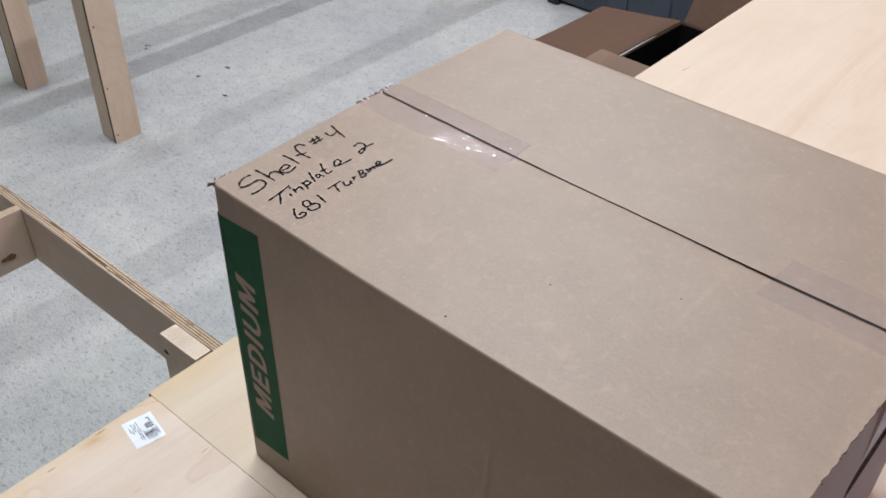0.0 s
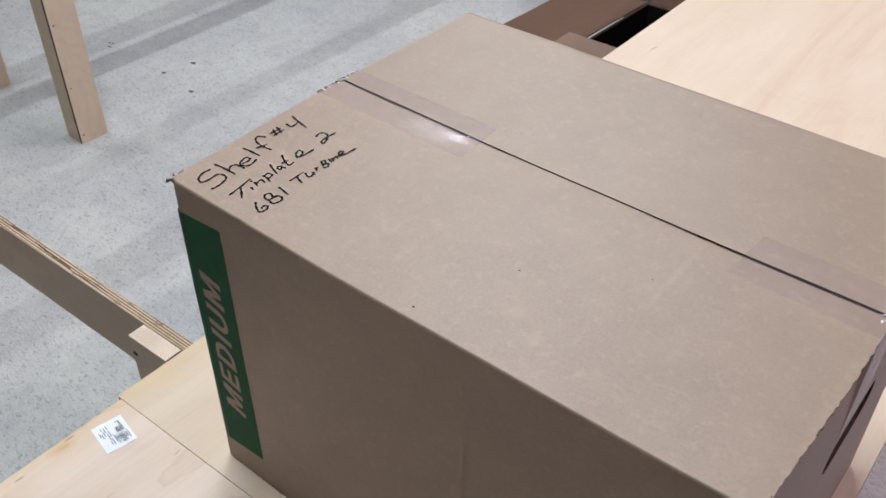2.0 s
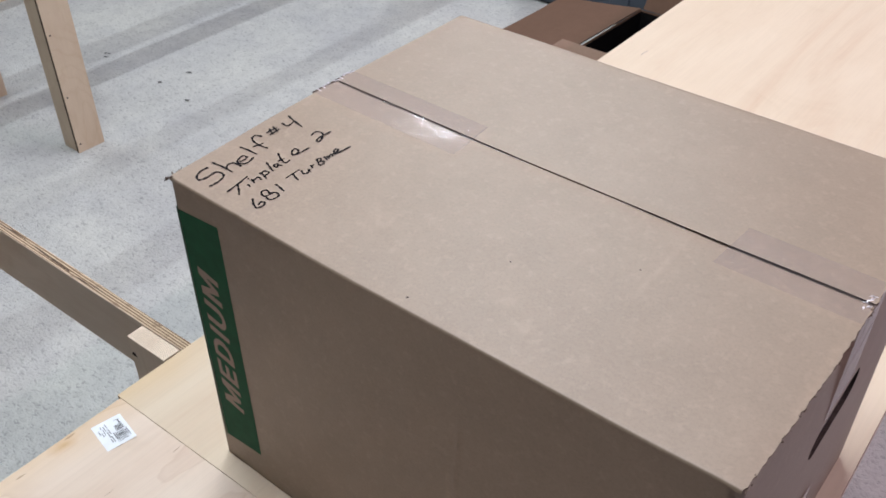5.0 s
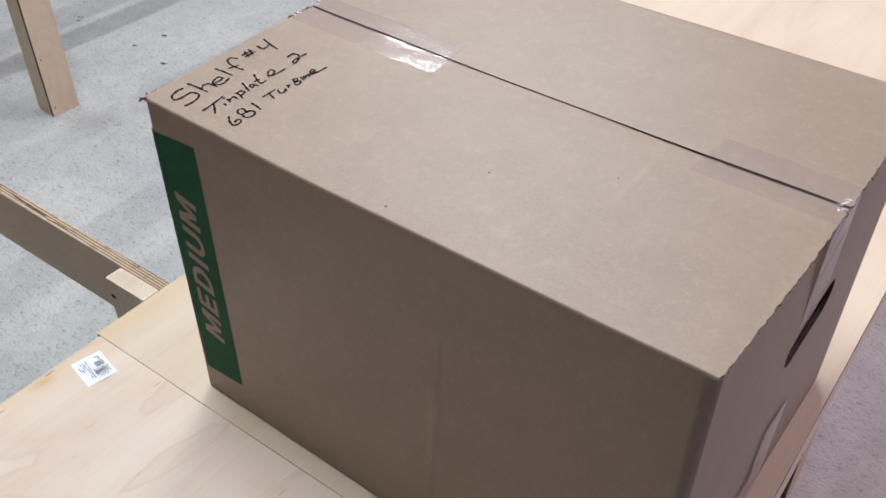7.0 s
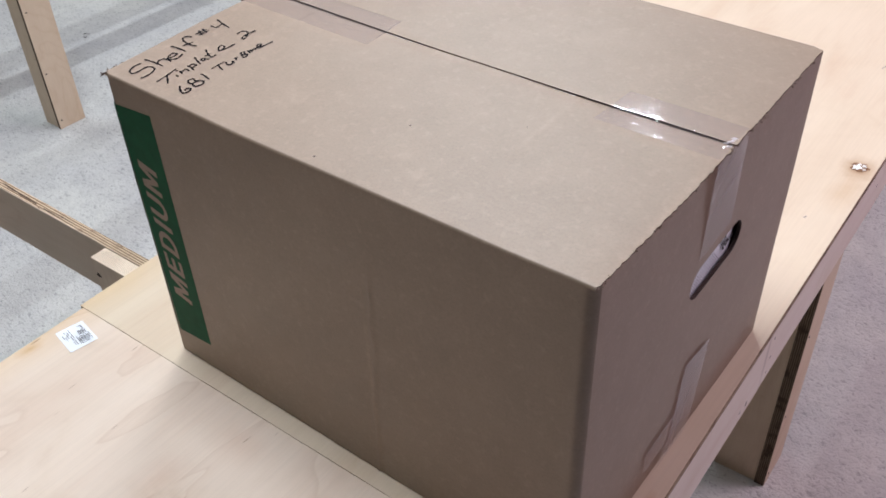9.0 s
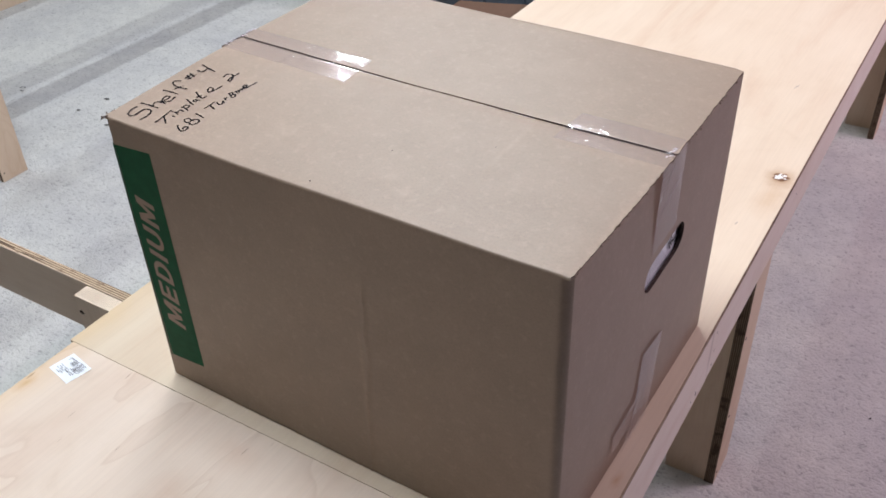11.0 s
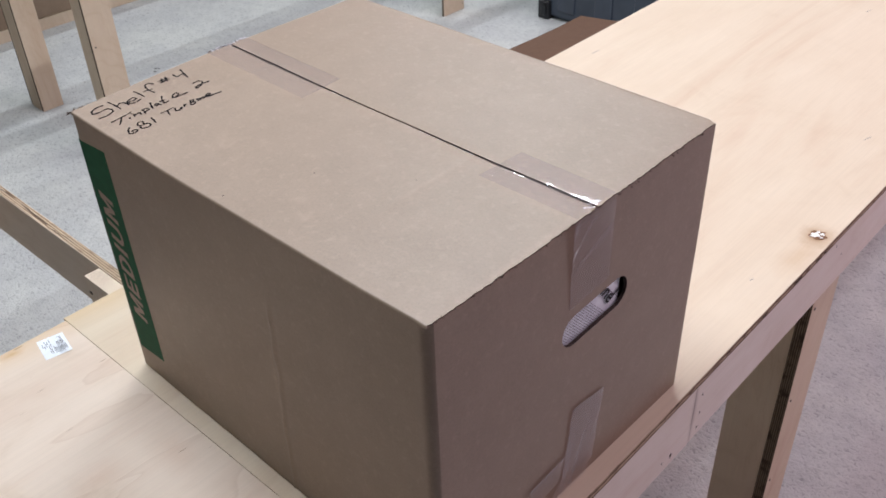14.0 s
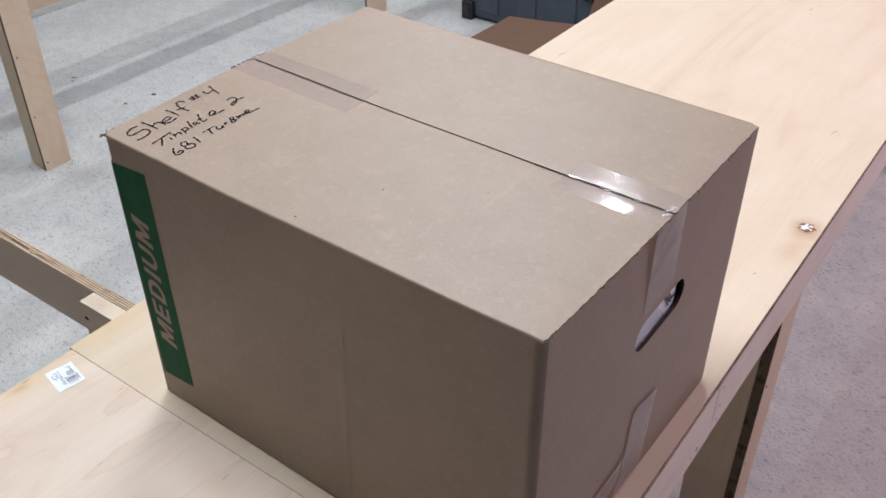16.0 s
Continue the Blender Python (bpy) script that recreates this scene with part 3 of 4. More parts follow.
def storage_tote():
    s = thing("storage_tote", "large dark slate plastic storage tote with black latches", "storage tote", (-2.127, 2.915, 0), -1.5)
    w, d, h = 1.33, 0.62, 0.55
    bm = bmesh.new()
    vs = []
    for z, g in ((0.0, 0.006), (h, -0.012)):
        vs.append([bm.verts.new(p) for p in ((g, g, z), (w - g, g, z), (w - g, d - g, z), (g, d - g, z))])
    for i in range(4):
        j = (i + 1) % 4
        bm.faces.new((vs[0][i], vs[0][j], vs[1][j], vs[1][i]))
    bm.faces.new(vs[0][::-1])
    bmesh.ops.bevel(bm, geom=list(bm.edges), offset=0.018, segments=3, affect="EDGES")
    part("body", bm, TOTE, s)
    for i in range(6):
        x = 0.10 + 0.20 * i
        bm = block((x, x + 0.09), (-0.006, 0.05), (0.05, 0.46), 0.003)
        part("rib", bm, TOTE, s)
    part("lid", block((-0.02, w + 0.02), (-0.02, d + 0.02), (h, h + 0.045), 0.012), TOTE, s)
    part("rim", block((-0.012, w + 0.012), (-0.012, d + 0.012), (h - 0.035, h - 0.001), 0.006), TOTE, s)
    for x, z in ((-0.002, 0.0), (0.617, 0.22)):
        latch = part("latch", block((x, x + 0.06), (-0.022, 0.018), (z, z + 0.085), 0.006), BLACK, s, "black plastic latch")
        part("catch", block((x + 0.022, x + 0.05), (-0.030, -0.0225), (z + 0.02, z + 0.07), 0.003), BLACK, latch)


# ---- the moving box ----
# the handwriting, letter by letter, in millimetres on the lid
WRITING = [
    [[(25, 438), (19, 439), (12, 436), (10, 431), (15, 429), (24, 429), (26, 424), (24, 420), (18, 418), (12, 418), (9, 419)]],  # S
    [[(31, 441), (32, 431), (32, 419)], [(31, 425), (36, 429), (40, 428), (41, 425), (41, 419)]],  # h
    [[(44, 425), (48, 424), (52, 425), (51, 429), (46, 428), (43, 426), (43, 422), (47, 419), (55, 421)]],  # e
    [[(58, 440), (59, 433), (59, 422)]],  # l
    [[(79, 437), (77, 442), (73, 442), (70, 437), (69, 429), (70, 421)], [(64, 432), (73, 429)]],  # f
    [[(84, 438), (95, 437)], [(84, 434), (95, 434)], [(90, 441), (86, 432)], [(94, 441), (91, 432)]],  # #
    [[(102, 439), (102, 432), (110, 433)], [(113, 443), (110, 432), (108, 422)]],  # 4
    [[(12, 403), (23, 404), (35, 406)], [(24, 405), (20, 399), (15, 393)]],  # T
    [[(28, 398), (27, 394)], [(33, 404), (33, 402)]],  # i
    [[(34, 401), (32, 395)], [(33, 398), (38, 399), (39, 398), (38, 394)]],  # n
    [[(43, 402), (43, 397), (41, 392)], [(43, 400), (47, 401), (48, 397), (45, 396), (42, 396)]],  # p
    [[(56, 408), (53, 401), (51, 395)]],  # l
    [[(60, 399), (58, 401), (56, 400), (56, 397), (59, 398), (60, 395)]],  # a
    [[(70, 410), (66, 403), (64, 396), (69, 396)], [(62, 402), (68, 401)]],  # t
    [[(74, 399), (78, 398), (82, 400), (82, 404), (78, 403), (75, 399), (79, 397), (90, 396)]],  # e
    [[(103, 407), (109, 408), (111, 403), (106, 398), (100, 396), (101, 399), (107, 400), (117, 399)]],  # 2
    [[(18, 382), (14, 377), (12, 372), (14, 370), (18, 370), (20, 372), (18, 374), (15, 373)]],  # 6
    [[(29, 376), (31, 381), (28, 383), (25, 380), (25, 376), (32, 375), (33, 371), (30, 369), (26, 370), (24, 372), (25, 375)]],  # 8
    [[(40, 382), (39, 376), (38, 370)]],  # 1
    [[(50, 381), (56, 381), (64, 381)], [(57, 381), (55, 376), (54, 372)]],  # T
    [[(64, 379), (62, 375), (64, 373), (69, 375)], [(68, 376), (67, 372)]],  # u
    [[(73, 378), (71, 374)], [(72, 376), (75, 377)]],  # r
    [[(82, 381), (77, 373)], [(81, 380), (84, 379), (82, 376), (80, 376), (83, 374), (80, 372), (77, 373)]],  # b
    [[(87, 378), (86, 373)]],  # i
    [[(89, 377), (88, 373)], [(89, 375), (93, 376), (92, 373)]],  # n
    [[(94, 375), (98, 375), (101, 376), (100, 378), (97, 377), (96, 374), (101, 373), (111, 372)]],  # e
]
BL, BW, BH = 0.482, 0.381, 0.328      # long side along x, width along y, height
TAPE_SEAM = 0.184


def seam_y(x):
    """Where the two long flaps meet; the seam runs slightly askew."""
    return 0.1925 + 0.004 * (-x / BL)


def taped(x, y):
    """A place on the lid from one in the tapes' own plan, whose seam is straight."""
    return 1.065 * x + 0.003, y + seam_y(1.065 * x) - TAPE_SEAM


def lid_z(x, y):
    """Height of the closed flaps' upper face."""
    u = -x / BL
    seam = seam_y(x)
    z = TOP + BH + 0.0060 * u + 0.0055 * math.sin(math.pi / 2 * min(max(y, 0.0) / 0.19, 1.0))
    z -= 0.0016 * math.sin(math.pi * u) * math.exp(-((y - seam) / 0.05) ** 2)
    z += 0.0006 * math.exp(-((x + 0.1225 + 0.0015 * math.sin(y * 60)) / 0.0028) ** 2) * min(1.0, max(0.0, (y - 0.05) / 0.05)) * (1 if y < seam else 0.15)
    z += 0.0006 * math.exp(-((x + 0.401) / 0.004) ** 2) * (1 if y < seam else 0.3)
    z += 0.0008 * noise.noise(Vector((x * 9, y * 9, 0)))
    z -= 0.0009 * max(0.0, 1 + x / 0.022) ** 2 * (0.2 + 0.8 * math.exp(-((y - 0.03) / 0.06) ** 2))
    return z


def side_y(x, z):
    """The bowed long wall that carries the print, with its upright crease."""
    v = (z - TOP) / BH
    y = 0.0030 + (0.001 + 0.001 * (-x / BL)) * max(0.0, 1 - v) ** 1.4 - 0.0030 * (0.35 + 0.65 * v) * math.sin(math.pi * -x / BL)
    bend = -0.2037 + 0.020 * v + 0.0015 * math.sin(v * 17)
    show = min(1.0, max(0.0, (0.84 - v) / 0.12)) * (0.55 + 0.45 * math.sin(v * 23 + 1) ** 2)
    y -= 0.0011 * show * math.exp(-((x - bend - 0.0012 * math.sin(v * 41)) / 0.0015) ** 2)
    y += 0.0003 * show * math.exp(-((x - bend - 0.005) / 0.004) ** 2)
    y += 0.0003 * min(1.0, max(0.0, (0.93 - v) / 0.1)) * math.exp(-((x + 0.017) / 0.006) ** 2)
    return y + 0.0006 * noise.noise(Vector((x * 8, 3.0, z * 8)))


def back_y(x, v):
    """The long wall away from the print; v is the height, 0 to 1."""
    return 0.3835 + 0.0035 * (-x / BL) + 0.002 * (1 - v) ** 1.5


def end_x(y, z):
    v = (z - TOP) / BH
    return 0.0065 * math.sin(math.pi / 2 * min(max((y - 0.010) / 0.20, 0), 1)) * (0.65 + 0.35 * v) + 0.0004 * noise.noise(Vector((7.0, y * 9, z * 9))) * min(1.0, max(0.0, (y - 0.004) / 0.03))


def moving_box():
    box = thing("moving_box", "closed kraft moving box with green print, clear tape and marker writing", "moving box")
    t, r, rx, rb = 0.0035, 0.006, 0.0080, 0.0100
    top = TOP + BH - 0.0017
    # the walls: the printed one goes round both its upright folds
    bends = [("a", k / 7) for k in range(8)] + [("s", (k + 1) / 261) for k in range(260)] + [("b", k / 7) for k in range(8)]
    def front(u, v):
        kind, f = bends[round(u * (len(bends) - 1))]
        x = {"a": -BL + r, "b": -rx}.get(kind, -BL + r + (BL - r - rx) * f)
        z = TOP + 0.0012 + (lid_z(x, 0.004) - 0.0024 - TOP - 0.0012) * v
        y = side_y(x, z)
        if kind == "s":
            return (x - 0.005 * (1 - v) * (1 - f) ** 3, y, z)
        a = radians((180 if kind == "a" else 270) + 90 * f)
        if kind == "b":
            p, q = Vector((rx * math.cos(a), rb + rb * math.sin(a))), Vector((rx * f, rb * f))
            p = p * 0.5 + q * 0.5
            return (x + p.x, y * (1 - f) + p.y, z)
        return (x + r * math.cos(a) - 0.005 * (1 - v), y + r + r * math.sin(a), z)
    part("long_wall", thicken(grid(len(bends) - 1, 36, front), t), KRAFT, box, "kraft side with a faint upright crease", smooth=True)
    part("long_wall", thicken(grid(30, 16, lambda u, v: (-BL * u, back_y(-BL * u, v), TOP + 0.001 + (lid_z(-BL * u, 0.37) - 0.0032 - TOP) * v)), t), KRAFT, box, smooth=True)
    part("end_wall", thicken(grid(20, 8, lambda u, v: (-BL, (back_y(-BL, v) - t - r) * (1 - u) + r, TOP + 0.001 + (lid_z(-BL, BW - r - (BW - 2 * r) * u) - 0.0018 - TOP - 0.001) * v)), t), KRAFT, box)
    # end wall with the handle slot
    hy, hz, hl, hr, tilt = 0.2035, 1.0785, 0.0475, 0.0168, radians(3)
    def outline(n):
        pts = []
        for side in (1, -1):
            for i in range(n + 1):
                a = radians(-90 + 180 * i / n) + (0 if side > 0 else math.pi)
                pts.append((side * (hl - hr) + hr * math.cos(a), hr * math.sin(a)))
        return [(hy + p * math.cos(tilt) - q * math.sin(tilt), hz + p * math.sin(tilt) + q * math.cos(tilt)) for p, q in pts]
    hole = outline(12)
    bm = bmesh.new()
    n = len(hole)
    rings = []
    y0, y1, z0, z1 = rb, BW - t - 0.0002, TOP + 0.001, top
    for k in range(9):
        f = (k / 8) ** 1.4
        ring = []
        for p, q in hole:
            dy, dz = p - hy, q - hz
            s = min(((y1 if dy > 0 else y0) - hy) / dy if abs(dy) > 1e-9 else 1e9, ((z1 if dz > 0 else z0) - hz) / dz if abs(dz) > 1e-9 else 1e9)
            yy, zz = hy + dy * (1 + (s - 1) * f), hz + dz * (1 + (s - 1) * f)
            ring.append((yy, zz))
        rings.append(ring)
    corners = [(y0, z0), (y0, z1), (y1, z0), (y1, z1)]
    last = rings[-1]
    for c in corners:
        i = min(range(n), key=lambda i: (last[i][0] - c[0]) ** 2 + (last[i][1] - c[1]) ** 2)
        last[i] = c
    reach = lambda p, q: y0 + (p - y0) * (back_y(0, (q - TOP) / BH) - t - 0.0002 - y0) / (y1 - y0)
    rise = lambda p, q: (lid_z(0.0, p) - TOP - BH) * max(0.0, (q - 1.11) / (top - 1.11))
    verts = [[bm.verts.new((end_x(p, q), reach(p, q), q + rise(p, q) + (0.0002 if q > top - 0.0001 else 0))) for p, q in ring] for ring in rings]
    for a, b in zip(verts, verts[1:]):
        for i in range(n):
            j = (i + 1) % n
            bm.faces.new((a[i], b[i], b[j], a[j]))
    bmesh.ops.recalc_face_normals(bm, faces=list(bm.faces))
    bm.normal_update()
    if sum(f.normal.x for f in bm.faces) < 0:
        bmesh.ops.reverse_faces(bm, faces=list(bm.faces))
    thicken(bm, t)
    bm.normal_update()
    for f in bm.faces:
        c = f.calc_center_median()
        if abs(f.normal.x) < 0.5 and abs(c.y - hy) < hl + 0.002 and abs(c.z - hz) < hr + 0.006:
            f.material_index = 1
    part("end_wall", bm, [KRAFT, SLOT_RIM_SHADE], box, "kraft end with a cut handle slot", smooth=True)
    # minor flaps bent in at both ends, under the long ones
    for name, x0, s in (("minor_flap", 0.0, -1), ("minor_flap", -BL, 1)):
        def bent(u, v, x0=x0, s=s):
            y = 0.004 + (back_y(x0, 1.0) - 0.008) * u
            bow = end_x(y, top) if s < 0 else 0
            low = lid_z(x0, y) - TOP - BH
            if v < 0.3:
                a = radians(90 * v / 0.3)
                return (x0 + bow + s * (0.0062 + 0.004 * (1 - math.cos(a))), y, top + low - 0.004 + 0.0034 * math.sin(a))
            return (x0 + bow + s * (0.0102 + 0.13 * (v - 0.3) / 0.7), y, top + low - 0.0006 - 0.0058 * (v - 0.3) / 0.7)
        part(name, thicken(grid(30, 14, bent), -0.002 * s), KRAFT, box, smooth=True)
    # two long flaps on top; their end edges are raw and ragged
    rnd = random.Random(6)
    rag = [0.0004 * noise.noise(Vector((k * 0.35, 2.0, 0))) + rnd.uniform(-0.0006, 0.0006) for k in range(200)]
    def near(u, v):
        x = -BL + 0.001 + (BL - 0.002) * u
        yb = seam_y(x) - 0.0008 - 0.0005 * math.sin(u * 9)
        if v < 0.12:
            a = radians(90 * v / 0.12)
            z = lid_z(x, 0.002)
            return (x, side_y(x, top) - 0.0002 + 0.0018 * (1 - math.cos(a)), z - 0.0026 * (1 - math.sin(a)))
        y = side_y(x, top) * (1 - (v - 0.12) / 0.88) + 0.0016 + (yb - 0.0016) * (v - 0.12) / 0.88
        if u > 0.999:
            x += end_x(y, top) + 0.0014 + rag[int(y * 330)]
        elif u > 0.96:
            x += end_x(y, top) * (u - 0.96) / 0.04
        return (x, y, lid_z(x, y) - (0.0007 * max(0, (v - 0.97) / 0.03)))
    def far(u, v):
        x = -BL + 0.001 + (BL - 0.002) * u
        ya, yb = seam_y(x) + 0.0008 + 0.0004 * math.sin(u * 7 + 1), back_y(x, 1.0)
        if v > 0.88:
            a = radians(90 * (v - 0.88) / 0.12)
            return (x, yb - 0.0045 * (1 - math.sin(a)), lid_z(x, yb) - 0.0045 * (1 - math.cos(a)))
        y = ya + (yb - 0.0045 - ya) * v / 0.88
        if u > 0.999:
            x += end_x(y, top) + 0.0014 + rag[int(y * 330)]
        elif u > 0.96:
            x += end_x(y, top) * (u - 0.96) / 0.04
        return (x, y, lid_z(x, y) + 0.0006 - (0.0005 * max(0, 1 - v / 0.03)))
    for fn in (near, far):
        bm = thicken(grid(96, 60, fn), 0.0014)
        bm.normal_update()
        for f in bm.faces:
            if abs(f.normal.z) < 0.5 and f.calc_center_median().y > 0.006 and f.calc_center_median().y < BW - 0.006:
                f.material_index = 1
        part("long_flap", bm, [KRAFT, KRAFT_RAW], box, smooth=True)
    # torn fibres along the raw edge and at the near-left corner
    bm = bmesh.new()
    for i in range(150):
        if i < 120:
            y = rnd.uniform(0.003, 0.376)
            p = Vector((end_x(y, top) + rnd.uniform(-0.001, 0.0012), y, lid_z(-0.001, y) - rnd.uniform(0.0002, 0.003)))
        else:
            p = Vector((-BL + rnd.uniform(-0.001, 0.003), rnd.uniform(0.0, 0.03), lid_z(-BL, 0.01) - rnd.uniform(0, 0.002)))
        s = rnd.uniform(0.0006, 0.0017)
        q = [bm.verts.new(p + Vector((rnd.uniform(-s, s), rnd.uniform(-s, s) * 1.6, rnd.uniform(-s, s)))) for _ in range(4)]
        for a, b, c in ((0, 1, 2), (0, 2, 3), (0, 3, 1), (1, 3, 2)):
            bm.faces.new((q[a], q[b], q[c]))
    tagged(part("torn_edge", bm, KRAFT_RAW, box), kind="stuff")
    # a dark gouge at the front left corner
    bm = rough_disc(0.004, 0, 3, 0.25, 4, 1, 14, tall=0.0008)
    bmesh.ops.transform(bm, matrix=pose(-BL + 0.001, 0.002, lid_z(-BL, 0.0) - 0.001, 12, -25, 30) @ Matrix.Diagonal((1.0, 0.5, 1, 1)), verts=bm.verts)
    part("scuff", bm, SCREW_HOLE, box)
    for x, y, s in ((-0.226, 0.309, 0.0014), (-0.241, 0.010, 0.0016), (-0.207, 0.081, 0.0013), (-0.132, 0.129, 0.001), (-0.329, 0.269, 0.0009), (-0.063, 0.331, 0.001)):
        part("speck", rough_disc(s * 0.6, lid_z(x, y) + 0.0004, 3, 0.2, x, 1, 10, (x, y)), SCREW_HOLE, box)
    return box


def print_band(box):
    """The green band and its lettering on the long wall."""
    z0, z1, x0, x1 = 0.895, 1.1665, -BL + 0.0045, -0.4280
    def green(u, v):
        x = x0 + (x1 - x0) * u
        z = z0 + (z1 - z0) * v + 0.004 * (u - 0.5)
        return (x, side_y(x, z) - 0.0002, z)
    band = part("printed_band", grid(22, 80, green), GREEN, box, "dark green printed band", smooth=True)
    def wrap(u, v):
        a = radians(180 + 90 * u)
        z = z0 + (z1 - z0) * v - 0.002
        return (-BL + 0.004 + 0.0045 * math.cos(a), 0.004 + 0.0045 * math.sin(a) + side_y(-BL + 0.004, z), z)
    part("printed_corner", grid(6, 40, wrap), GREEN, band, smooth=True)
    # bold sloping capitals, built in a unit square each: width, then outlines or rings
    arc = lambda cx, cy, rx, ry, a0, a1, n=10: [(cx + rx * math.cos(radians(a0 + (a1 - a0) * k / n)), cy + ry * math.sin(radians(a0 + (a1 - a0) * k / n))) for k in range(n + 1)]
    letter_m = (1.0, [[(0, 0), (0.21, 0), (0.21, 0.62), (0.42, 0.08), (0.58, 0.08), (0.79, 0.62), (0.79, 0), (1, 0), (1, 1), (0.72, 1), (0.5, 0.44), (0.28, 1), (0, 1)]], [])
    letter_e = (0.70, [[(0, 0), (0.70, 0), (0.70, 0.18), (0.22, 0.18), (0.22, 0.41), (0.64, 0.41), (0.64, 0.59), (0.22, 0.59), (0.22, 0.82), (0.70, 0.82), (0.70, 1), (0, 1)]], [])
    letter_d = (0.84, [], [([(0, 0)] + arc(0.36, 0.5, 0.48, 0.5, -90, 90) + [(0, 1), (0, 0)], [(0.22, 0.18)] + arc(0.34, 0.5, 0.27, 0.32, -90, 90) + [(0.22, 0.82), (0.22, 0.18)])])
    letter_i = (0.22, [[(0, 0), (0.22, 0), (0.22, 1), (0, 1)]], [])
    letter_u = (0.84, [], [([(0, 1)] + arc(0.42, 0.38, 0.42, 0.38, 180, 360) + [(0.84, 1)], [(0.22, 1)] + arc(0.42, 0.38, 0.20, 0.20, 180, 360) + [(0.62, 1)])])
    bm, at = bmesh.new(), 0.0
    for wide, shapes, rings in (letter_m, letter_e, letter_d, letter_i, letter_u, letter_m):
        spot = lambda p: bm.verts.new((at + p[0] + 0.20 * p[1], p[1], 0))
        for pts in shapes:
            bm.faces.new([spot(p) for p in pts])
        for outer, inner in rings:
            a, b = [spot(p) for p in outer], [spot(p) for p in inner]
            for k in range(len(a) - 1):
                bm.faces.new((a[k], a[k + 1], b[k + 1], b[k]))
        at += wide + 0.19
    bm.normal_update()
    bmesh.ops.triangulate(bm, faces=list(bm.faces), ngon_method="EAR_CLIP")
    xs, ys = [v.co.x for v in bm.verts], [v.co.y for v in bm.verts]
    cuts = [((min(xs) + (max(xs) - min(xs)) * k / 26, 0, 0), (1, 0, 0)) for k in range(1, 26)] + [((0, min(ys) + (max(ys) - min(ys)) * k / 5, 0), (0, 1, 0)) for k in range(1, 5)]
    for co, no in cuts:
        bmesh.ops.bisect_plane(bm, geom=list(bm.verts) + list(bm.edges) + list(bm.faces), plane_co=co, plane_no=no)
    for v in bm.verts:
        a, b = (v.co.x - min(xs)) / (max(xs) - min(xs)), (v.co.y - min(ys)) / (max(ys) - min(ys))
        x = -0.4424 - 0.0246 * b
        z = 0.9442 + 0.1670 * a
        v.co = (x, side_y(x, z) - 0.00042, z)
    bmesh.ops.recalc_face_normals(bm, faces=list(bm.faces))
    bm.normal_update()
    for f in bm.faces:
        if f.normal.y > 0:
            f.normal_flip()
    part("lettering", bm, KRAFT, band, "kraft-coloured capital letters MEDIUM")


def handwriting(box):
    pen = lambda x, y: lid_z(x, y) + 0.0005
    for strokes in WRITING:
        bm = bmesh.new()
        for s in strokes:
            strip([(0.0013 - 1.065 * b / 1000, 0.0038 + 1.06 * a / 1000) for a, b in s], 0.0022, pen, bm)
        bmesh.ops.recalc_face_normals(bm, faces=list(bm.faces))
        bm.normal_update()
        for f in bm.faces:
            if f.normal.z < 0:
                f.normal_flip()
        part("pen_stroke", bm, INK, box, "black marker handwriting")


def clear(ob):
    """Tape casts no shadow; its faces look away from the middle of the box."""
    ob.visible_shadow = False
    middle = Vector((-BL / 2, BW / 2, TOP + BH / 2))
    turned = [p for p in ob.data.polygons if p.normal.dot(p.center - middle) < 0]
    if len(turned) > len(ob.data.polygons) / 2:
        ob.data.flip_normals()


